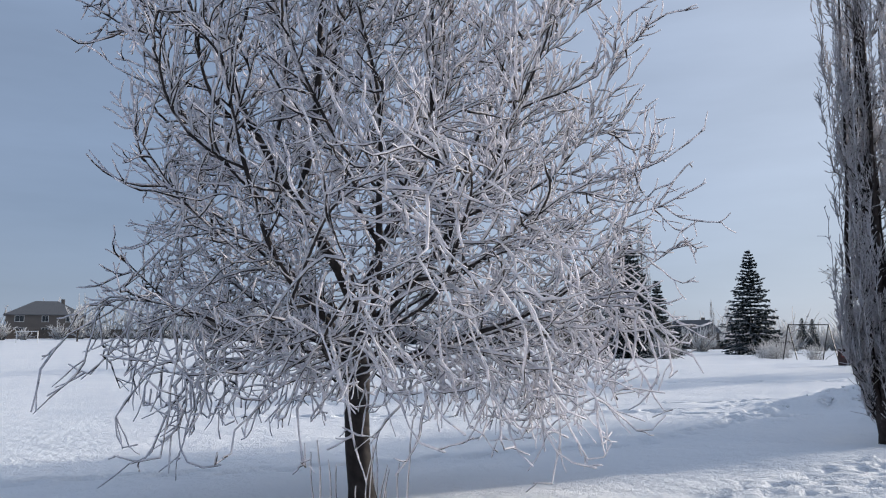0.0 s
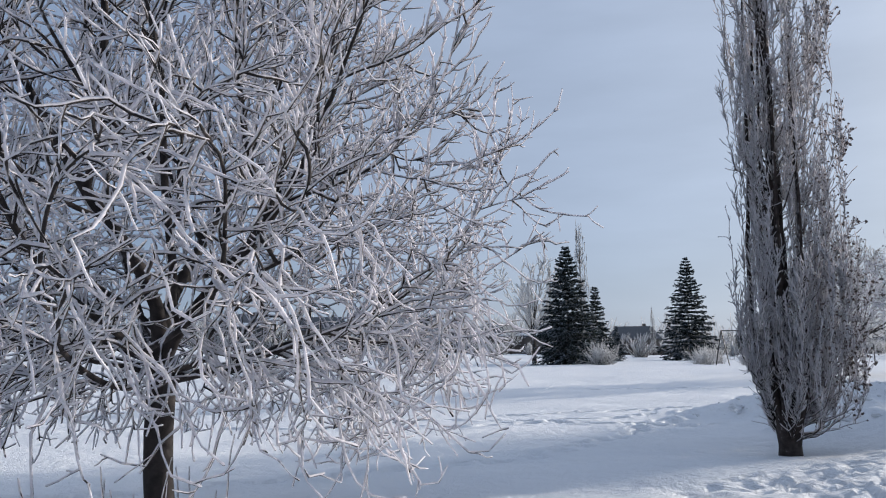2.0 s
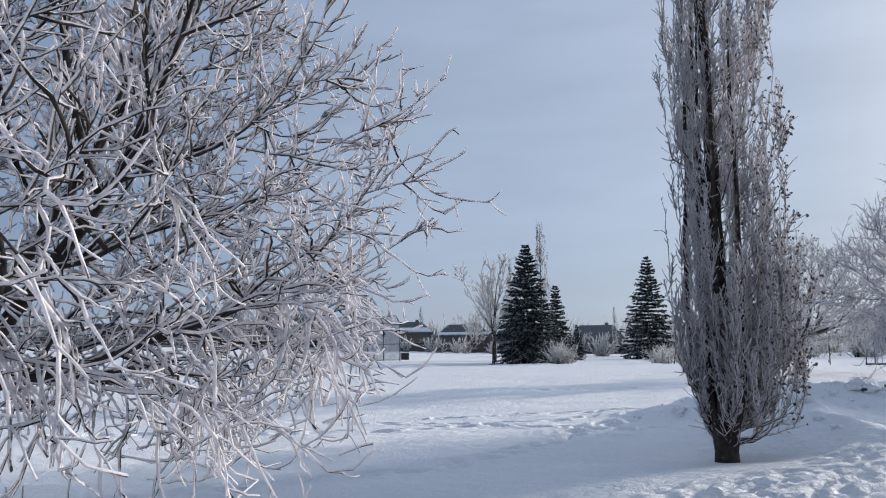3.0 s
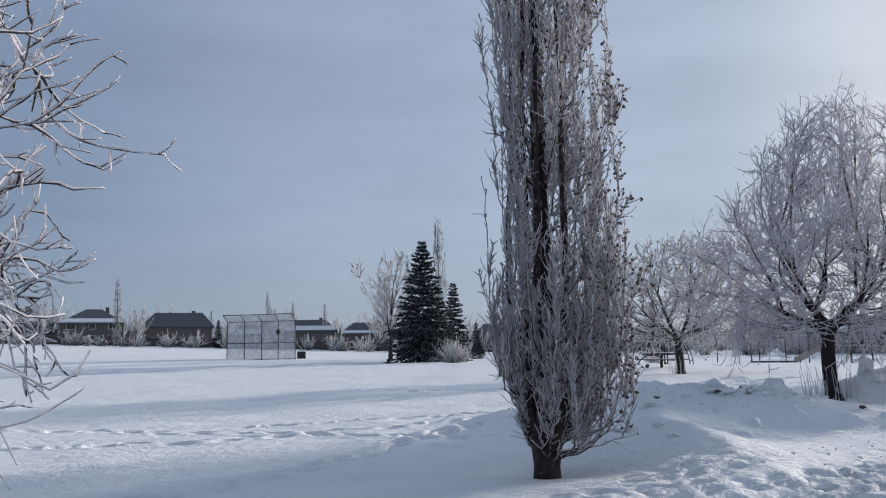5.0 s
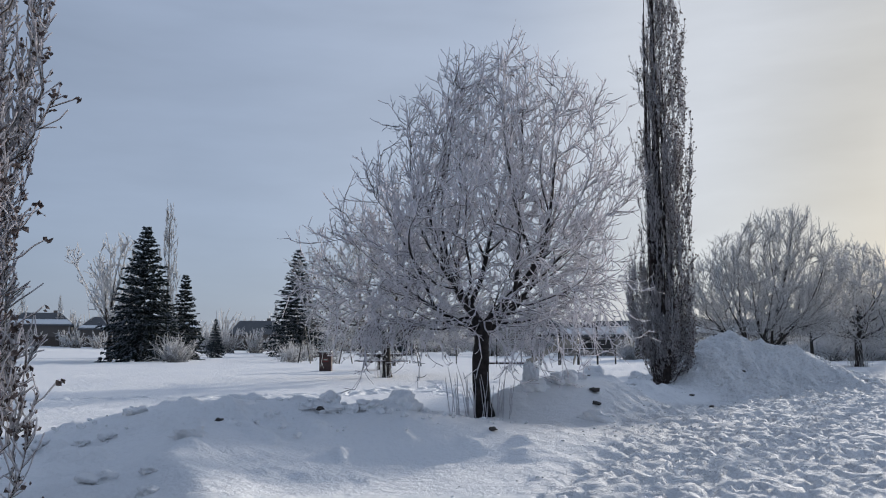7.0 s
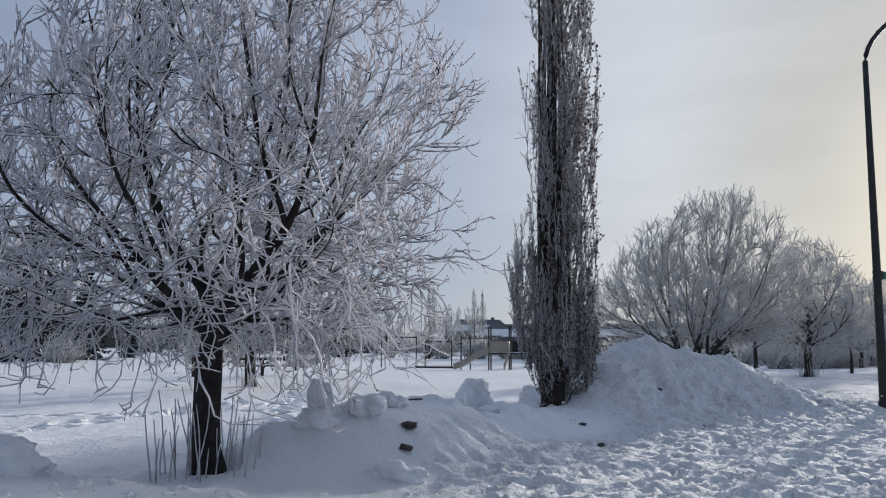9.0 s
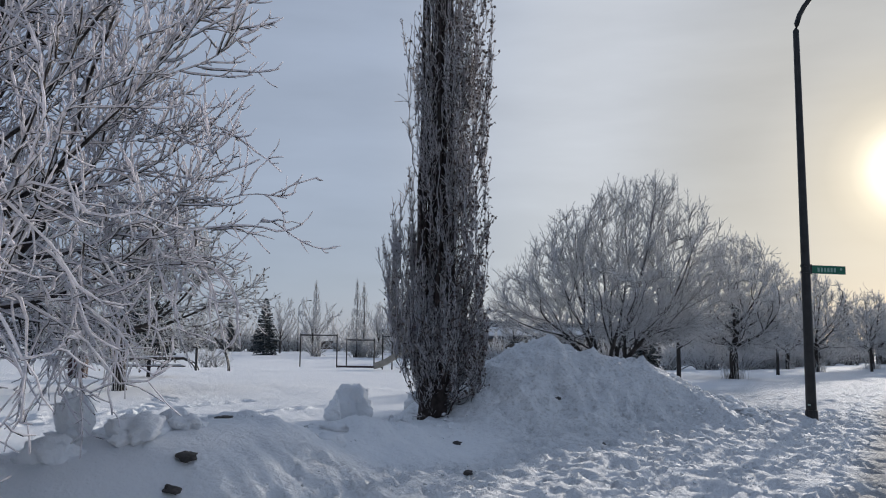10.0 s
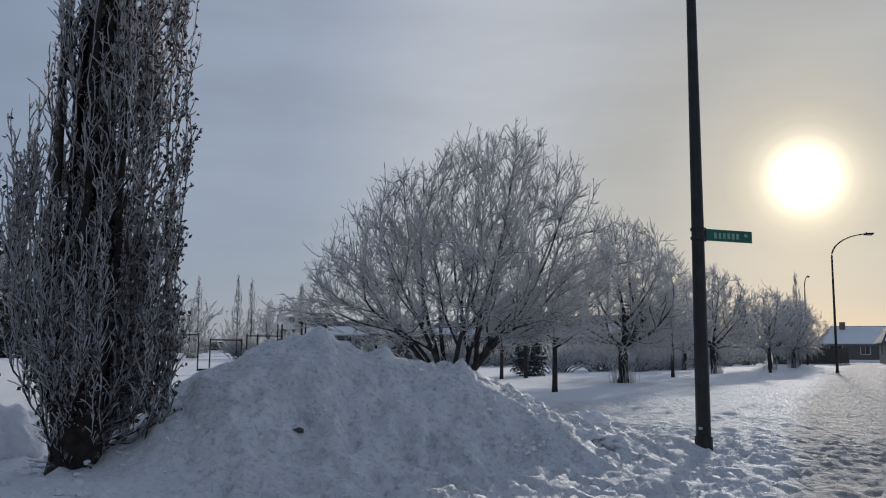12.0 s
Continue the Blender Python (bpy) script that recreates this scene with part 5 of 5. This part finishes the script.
def arch_climber(m):
    top = thing("arch_climber", m, "dark steel arch climbing ladder in a snowy playground", "climbing frame", "playground")
    a = np.linspace(0, 1, 14)
    for y in (-0.5, 0.5):
        P = np.stack([1.75 * np.sin(a * math.pi / 2), y + 0 * a, -0.1 + 2.2 * np.cos(a * math.pi / 2)], axis=1)[None]
        part("rail", Tubes().add(P, np.full((1, 14), 0.035), 8, 0).mesh("rail"), STEEL_DARK, top)
    for k in range(1, 9):
        b = k / 9 * math.pi / 2
        part("rung", rod((1.75 * math.sin(b), -0.5, 2.2 * math.cos(b) - 0.1), (1.75 * math.sin(b), 0.5, 2.2 * math.cos(b) - 0.1), 0.022), STEEL_DARK, top)
    for y in (-0.5, 0.5):
        part("post", rod((0, y, -0.1), (0, y, 2.35), 0.05), STEEL_DARK, top)
    P = np.stack([-1.0 - 1.0 * np.cos(a * math.pi), 0.0 * a, -0.1 + 0.75 * np.sin(a * math.pi)], axis=1)[None]
    part("low_hoop", Tubes().add(P, np.full((1, 14), 0.035), 8, 0).mesh("low_hoop"), STEEL_DARK, top)
    P = P + np.array([0.2, 0.9, 0])
    part("low_hoop", Tubes().add(P, np.full((1, 14), 0.035), 8, 0).mesh("low_hoop"), STEEL_DARK, top)


arch_climber(standing(28.4, 55.6, -14, 0, 0.95))


def swing_set(m, label, width=3.8, height=2.9):
    top = thing("swing_set", m, label, "swing set", "playground")
    part("crossbar", rod((-width / 2, 0, height), (width / 2, 0, height), 0.045), STEEL_DARK, top)
    for x in (-width / 2, width / 2):
        for y in (-0.95, 0.95):
            part("leg", rod((x, 0, height), (x, y, -0.1), 0.042), STEEL_DARK, top)
    for x in (-0.95, 0.75):
        seat = part("swing_seat", box(x, 0, 0.55, 0.46, 0.16, 0.03, None, 0.008), STEEL_DARK, top)
        for k in (-0.22, 0.22):
            part("chain", rod((x + k, 0, 0.55), (x + k, 0, height), 0.014, None, 5), STEEL_GREY, seat)


swing_set(standing(28.3, 69.4, 15), "dark A-frame swing set with hanging chains in the snow")


def goal_frame(m, w, h, label, post=0.05, mat=None, ground_bar=True):
    top = thing("goal_frame", m, label, "frame")
    for x in (-w / 2, w / 2):
        part("post", rod((x, 0, -0.1), (x, 0, h), post), mat or STEEL_DARK, top)
    part("crossbar", rod((-w / 2, 0, h - 0.12), (w / 2, 0, h - 0.12), post), mat or STEEL_DARK, top)
    if ground_bar:
        part("kerb_beam", box(0, -0.3, 0.06, w + 1.5, 0.2, 0.2, None, 0.02), WOOD_DARK, top)


goal_frame(standing(42.9, 72.6, -36), 2.9, 2.6, "dark steel swing frame at the playground's edge", ground_bar=False)
goal_frame(standing(46.0, 71.5, -36), 2.2, 2.3, "low dark steel frame at the playground's edge")
goal_frame(standing(-77.8, 145.2, 27), 3.4, 2.1, "small white football goal far across the field", 0.07, TRIM, False)


def play_structure(m):
    top = thing("play_structure", m, "snowy play structure with tan slides, deck, posts and panels", "play structure", "playground")
    for x in (0.0, 1.5, 3.0, 4.4):
        for y in (0.0, 1.5):
            part("post", rod((x, y, -0.1), (x, y, 3.1 if x < 4 else 2.4), 0.055), STEEL_DARK, top)
    deck = part("deck", box(2.2, 0.75, 1.22, 4.5, 1.55, 0.09), STEEL_DARK, top)
    part("snow_cover", box(2.2, 0.75, 1.30, 4.4, 1.45, 0.06, None, 0.02), SNOW, deck)
    part("roof", box(2.25, 0.75, 3.05, 1.9, 1.9, 0.10, Matrix.Rotation(radians(8), 4, "Y"), 0.03), STEEL_DARK, top)
    part("panel", box(0.75, 0.0, 1.72, 1.35, 0.05, 0.8), SLIDE, top)
    part("panel", box(3.7, 0.0, 1.65, 1.2, 0.05, 0.7), STEEL_DARK, top)
    part("panel", box(2.25, 1.5, 1.72, 1.35, 0.05, 0.8), STEEL_DARK, top)
    for y, x0 in ((0.0, 0.0), (0.0, 1.5), (0.0, 3.0), (1.5, 0.0), (1.5, 3.0)):
        part("rail", rod((x0, y, 2.15), (x0 + 1.4, y, 2.15), 0.03), STEEL_DARK, top)
    n = 10
    for y, x1 in ((0.35, -2.6), (-0.9, -0.4)):
        bm = bmesh.new()
        s = np.linspace(0, 1, n)
        xs, zs = 0.0 + (x1 - 0.0) * s + (1.6 if y < 0 else 0), 1.30 - 1.2 * (s - 0.06 * np.sin(2 * math.pi * s))
        prof = ((-0.36, 0.38), (-0.34, 0.0), (0.34, 0.0), (0.36, 0.38), (0.42, 0.38), (0.40, -0.07), (-0.40, -0.07), (-0.42, 0.38))
        rows = [[bm.verts.new((xs[i], y + a, zs[i] + b)) for a, b in prof] for i in range(n)]
        for i in range(n - 1):
            for j in range(8):
                bm.faces.new((rows[i][j], rows[i][(j + 1) % 8], rows[i + 1][(j + 1) % 8], rows[i + 1][j]))
        bm.faces.new(rows[0])
        bm.faces.new(rows[-1][::-1])
        slide = part("slide", bm, SLIDE, top, "tan plastic slide")
        part("slide_hood", Tubes().add(np.stack([np.full(9, xs[1]), y + 0.42 * np.cos(np.linspace(0, math.pi, 9)), 1.3 + 0.75 * np.sin(np.linspace(0, math.pi, 9))], axis=1)[None], np.full((1, 9), 0.05), 6, 0).mesh("slide_hood"), SLIDE, slide)
    for x in (-1.6, -2.3):
        part("post", rod((x, 1.8, -0.1), (x, 1.8, 2.5), 0.05), STEEL_DARK, top)
    part("rail", rod((-2.3, 1.8, 2.35), (0.0, 1.5, 2.35), 0.035), STEEL_DARK, top)


play_structure(standing(45.4, 62.6, -38))


def backstop():
    top = thing("ball_backstop", pose(0.2, 107.2, ground_at(0.2, 107.0)), "tall frosted chain-link ball backstop with a hooded top", "backstop")
    A, B, C = Vector((-4.2, 1.6, 0)), Vector((0, 0, 0)), Vector((4.0, -3.0, 0))
    for p in (A, A.lerp(B, 0.5), B, B.lerp(C, 0.5), C):
        part("post", rod(p + Vector((0, 0, -0.2)), p + Vector((0, 0, 4.6)), 0.06), STEEL_DARK, top)
        h = p + Vector((-0.5, -0.9, 5.4))
        part("hood_strut", rod(p + Vector((0, 0, 4.6)), h, 0.05), STEEL_DARK, top)
    for p, q in ((A, B), (B, C)):
        for z in (0.05, 2.0, 4.6):
            part("rail", rod(p + Vector((0, 0, z)), q + Vector((0, 0, z)), 0.045), STEEL_DARK, top)
        o = Vector((-0.5, -0.9, 5.4))
        part("rail", rod(p + o, q + o, 0.045), STEEL_DARK, top)
        for lo, hi in ((Vector((0, 0, 0.05)), Vector((0, 0, 4.6))), (Vector((0, 0, 4.6)), o)):
            bm = bmesh.new()
            n = (q - p).cross(Vector((0, 0, 1))).normalized() * 0.02
            vs = [bm.verts.new(v + n) for v in (p + lo, q + lo, q + hi, p + hi)] + [bm.verts.new(v - n) for v in (p + lo, q + lo, q + hi, p + hi)]
            bm.faces.new(vs[:4])
            bm.faces.new(vs[7:3:-1])
            part("wire_mesh", bm, CHAIN, top, "frosted chain-link mesh")
    c = B.lerp(C, 0.5) + Vector((-0.05, -0.12, 3.3))
    part("diamond_sign", box(c.x, c.y, c.z, 0.55, 0.03, 0.55, Matrix.Rotation(radians(-37), 4, "Z") @ Matrix.Rotation(radians(45), 4, "Y")), STEEL_DARK, top, "small dark diamond-shaped sign")


backstop()
bin_far = thing("equipment_box", standing(5.0, 112.0, 10), "small dark equipment box on the snow beside the backstop", "box")
part("body", box(0, 0, 0.4, 1.0, 0.8, 0.9, None, 0.03), STEEL_DARK, bin_far)
part("lid", box(0, 0, 0.88, 1.06, 0.86, 0.06, None, 0.02), STEEL_GREY, bin_far)


# ---------------------------------------------------------------- fences and houses
def fence(line, label, height=1.8, bay=2.4):
    top = thing("fence", pose(line[0][0], line[0][1], ground_at(*line[0])), label, "fence")
    panel = bmesh.new()
    for k in range(16):
        add_box(panel, (k + 0.5) * bay / 16, 0, height / 2, bay / 16 - 0.02, 0.025, height)
    for z in (0.35, height - 0.3):
        add_box(panel, bay / 2, 0.03, z, bay, 0.035, 0.09)
    pm = bpy.data.meshes.new("panel")
    panel.to_mesh(pm)
    panel.free()
    pm.materials.append(FENCE_WOOD)
    qm = bpy.data.meshes.new("post")
    b = box(0, 0, height / 2 - 0.1, 0.1, 0.1, height + 0.3)
    b.to_mesh(qm)
    b.free()
    qm.materials.append(FENCE_WOOD)
    origin = top.matrix_basis.translation
    for (ax, ay), (bx, by) in zip(line, line[1:]):
        length = math.hypot(bx - ax, by - ay)
        k = max(1, round(length / bay))
        for i in range(k):
            x, y = ax + (bx - ax) * i / k, ay + (by - ay) * i / k
            for nm, me in (("panel", pm), ("post", qm)):
                o = new(nm, me)
                o.parent = top
                o.matrix_basis = pose(x - origin.x, y - origin.y, ground_at(x, y) - origin.z, 0, 0, math.degrees(math.atan2(by - ay, bx - ax))) @ Matrix.Diagonal((length / k / bay, 1, 1, 1))
    return top


fence(((-128, 146), (-90, 171), (-52, 188), (-20, 193), (10, 190)), "long dark board fence behind the snowy field", 1.9, 4.0)
fence(((10, 190), (40, 184), (70, 186), (100, 190)), "long dark board fence behind the spruces", 1.9, 4.0)
fence(((63, 76), (68, 70), (80, 66)), "brown board fence behind the playground", 1.8, 2.4)
fence(((100.5, 61.0), (112.5, 60.2), (121, 63)), "brown board fence beside the road beyond the verge trees", 1.7, 2.4)
fence(((80, 66), (100, 71), (130, 88)), "brown board fence behind the verge trees", 1.8, 2.4)


def house(m, label, w=13.0, d=10.0, wall_h=5.2, roof_h=2.8, wall=None, hip=0.5, garage=False, snow=0.6, rows=2, group="houses round the park"):
    """A detached house: walls, a hipped or gabled roof with drifted snow, windows with frames, a door, a chimney."""
    wall = wall or STUCCO
    top = thing("house", m, label, "house", group)
    part("wall", box(0, 0, wall_h / 2 - 0.3, w, d, wall_h + 0.6), wall, top)
    o, inset = 0.55, hip * (d / 2 + 0.55)

    def roof_mesh(lift, scale):
        bm = bmesh.new()
        W, D = (w / 2 + o) * scale, (d / 2 + o) * scale
        b = [bm.verts.new((x, y, wall_h + lift)) for x, y in ((-W, -D), (W, -D), (W, D), (-W, D))]
        u = [bm.verts.new((x, y, wall_h - 0.18 + lift)) for x, y in ((-W, -D), (W, -D), (W, D), (-W, D))]
        r0, r1 = bm.verts.new((-W + inset, 0, wall_h + roof_h * scale + lift)), bm.verts.new((W - inset, 0, wall_h + roof_h * scale + lift))
        for f in ((b[0], b[1], r1, r0), (b[1], b[2], r1), (b[2], b[3], r0, r1), (b[3], b[0], r0), tuple(u[::-1])):
            bm.faces.new(f)
        for i in range(4):
            bm.faces.new((u[i], u[(i + 1) % 4], b[(i + 1) % 4], b[i]))
        return bm

    roof = part("roof", roof_mesh(0, 1.0), SHINGLE, top)
    W, D = w / 2 + o, d / 2 + o
    for s in (1, -1) if snow else ():
        bm = bmesh.new()
        rows_ = []
        for f in (0.04, snow if s == 1 else snow * 0.55):
            z = wall_h + roof_h * f + 0.05
            rows_.append(((-W + inset * f + 0.3, s * D * (1 - f), z), (W - inset * f - 0.3, s * D * (1 - f), z)))
        vs = [bm.verts.new(p) for p in (rows_[0][0], rows_[0][1], rows_[1][1], rows_[1][0])]
        bm.faces.new(vs if s == -1 else vs[::-1])
        ret = bmesh.ops.extrude_face_region(bm, geom=bm.faces[:])
        bmesh.ops.translate(bm, verts=[v for v in ret["geom"] if isinstance(v, bmesh.types.BMVert)], vec=(0, 0, 0.16))
        bmesh.ops.recalc_face_normals(bm, faces=bm.faces[:])
        part("snow_cover", bm, SNOW, roof, "snow lying on the roof slope")
    part("chimney", box(w * 0.22, d * 0.12, wall_h + roof_h * 0.9, 0.8, 0.7, 1.7, None, 0.03), STUCCO_DARK, roof)
    for s in (1, -1):
        for row in range(rows):
            for k in (-0.33, 0.0, 0.33):
                z = 1.5 + 2.6 * row
                if z + 0.7 > wall_h or (garage and s == -1 and row == 0 and k < 0.2):
                    continue
                ww = 1.7 if k else 1.2
                win = part("window", box(k * w, s * (d / 2 + 0.02), z, ww + 0.16, 0.10, 1.36, None, 0.01), TRIM, top)
                part("pane", box(k * w - ww / 4, s * (d / 2 + 0.065), z, ww / 2 - 0.05, 0.03, 1.18), GLASS, win)
                part("pane", box(k * w + ww / 4, s * (d / 2 + 0.065), z, ww / 2 - 0.05, 0.03, 1.18), GLASS, win)
    for s in (1, -1):
        win = part("window", box(s * (w / 2 + 0.02), 0, 1.6, 0.10, 1.5, 1.3, None, 0.01), TRIM, top)
        part("pane", box(s * (w / 2 + 0.065), 0, 1.6, 0.03, 1.32, 1.12), GLASS, win)
    if garage:
        part("garage_door", box(-w * 0.2, -d / 2 - 0.03, 1.15, 4.8, 0.10, 2.3, None, 0.02), GARAGE, top)
    door = part("door", box(w * 0.17, -d / 2 - 0.03, 1.05, 1.0, 0.09, 2.1, None, 0.01), STUCCO_DARK, top)
    part("handle", box(w * 0.17 + 0.38, -d / 2 - 0.10, 1.0, 0.05, 0.07, 0.12), STEEL_GREY, door)
    return top


for x, y, turn, kw, label in (
        (-93.0, 181.0, 26, dict(w=15, d=11, wall_h=5.0, roof_h=3.2, hip=0.95, wall=STUCCO_DARK, snow=0), "taupe house with a dark hipped roof beyond the field"),
        (-57.0, 201.0, 14, dict(w=13, d=11, wall_h=4.6, roof_h=3.2, wall=STUCCO_DARK, snow=0.8), "dark two-storey house with snow along its roof"),
        (-41.0, 205.0, 10, dict(w=13, d=11, wall_h=4.8, roof_h=3.4, hip=0.9, wall=STUCCO_DARK, snow=0.5), "dark house with a hipped roof and snowy eaves"),
        (-22.5, 207.0, 6, dict(w=15, d=11, wall_h=4.6, roof_h=3.4, hip=0.45, wall=STUCCO_DARK, snow=0), "broad dark-roofed house behind the ball field"),
        (-5.0, 212.0, 2, dict(w=11, d=10, wall_h=3.2, roof_h=2.6, wall=STUCCO, snow=0.8), "low house with a snowy roof behind the fence"),
        (8.0, 208.0, -2, dict(w=12, d=10, wall_h=4.4, roof_h=2.8, wall=STUCCO_DARK, snow=0.7), "dark house with a snowy roof behind the fence"),
        (22.0, 206.0, -6, dict(w=12, d=10, wall_h=4.0, roof_h=2.8, wall=STUCCO_DARK, snow=0.4), "dark house behind bare trees"),
        (51.0, 190.0, -14, dict(w=11, d=10, wall_h=3.6, roof_h=3.0, hip=0.4, wall=STUCCO_DARK, snow=0.0), "dark-roofed house behind the spruces"),
        (33.0, 196.0, -10, dict(w=12, d=10, wall_h=4.2, roof_h=3.0, wall=STUCCO_DARK, snow=0.8), "house with a snowy roof behind the spruces"),
        (114.0, 178.0, -30, dict(w=14, d=10, wall_h=4.6, roof_h=3.0, wall=STUCCO, snow=0.9), "pale house with a snow-covered roof"),
        (93.0, 130.0, -35, dict(w=14, d=10, wall_h=3.2, roof_h=2.2, wall=STUCCO, snow=0.9), "house with a snowy roof behind the playground"),
        (108.0, 118.0, -40, dict(w=14, d=10, wall_h=3.2, roof_h=2.2, wall=STUCCO, snow=0.9), "house with a snowy roof behind the playground"),
        (76.0, 96.0, -42, dict(w=12, d=10, wall_h=2.6, roof_h=2.0, wall=STUCCO, snow=0.9), "low house with a snowy roof behind a board fence"),
        (90.0, 84.0, -45, dict(w=13, d=10, wall_h=2.6, roof_h=2.0, wall=STUCCO, snow=0.9), "low house with a snowy roof behind a board fence"),
        (100.0, 80.0, -50, dict(w=13, d=10, wall_h=3.2, roof_h=2.4, wall=STUCCO_DARK, snow=0.8), "low house with a snowy roof behind a hedge"),
        (122.6, 52.7, 118, dict(w=13, d=10, wall_h=2.4, roof_h=2.9, hip=0.3, wall=STUCCO, snow=0.95, garage=True, rows=1), "low house with a wide snowy gable beside the road"),
        (117.5, 36.0, -62, dict(w=12, d=10, wall_h=2.5, roof_h=3.0, hip=0.3, wall=STUCCO_DARK, snow=0.9, garage=True, rows=1), "low dark house with a pale garage door beside the road"),
        (151.5, 75.5, 120, dict(w=12, d=11, wall_h=2.2, roof_h=3.0, hip=0.4, wall=STUCCO_DARK, snow=0.9), "low house with a broad snowy roof behind a fence"),
        (159.0, 70.5, -60, dict(w=13, d=10, wall_h=2.6, roof_h=2.6, wall=STUCCO, snow=0.9), "house with a snowy roof far along the road")):
    house(standing(x, y, turn, 0.1), label, **kw)
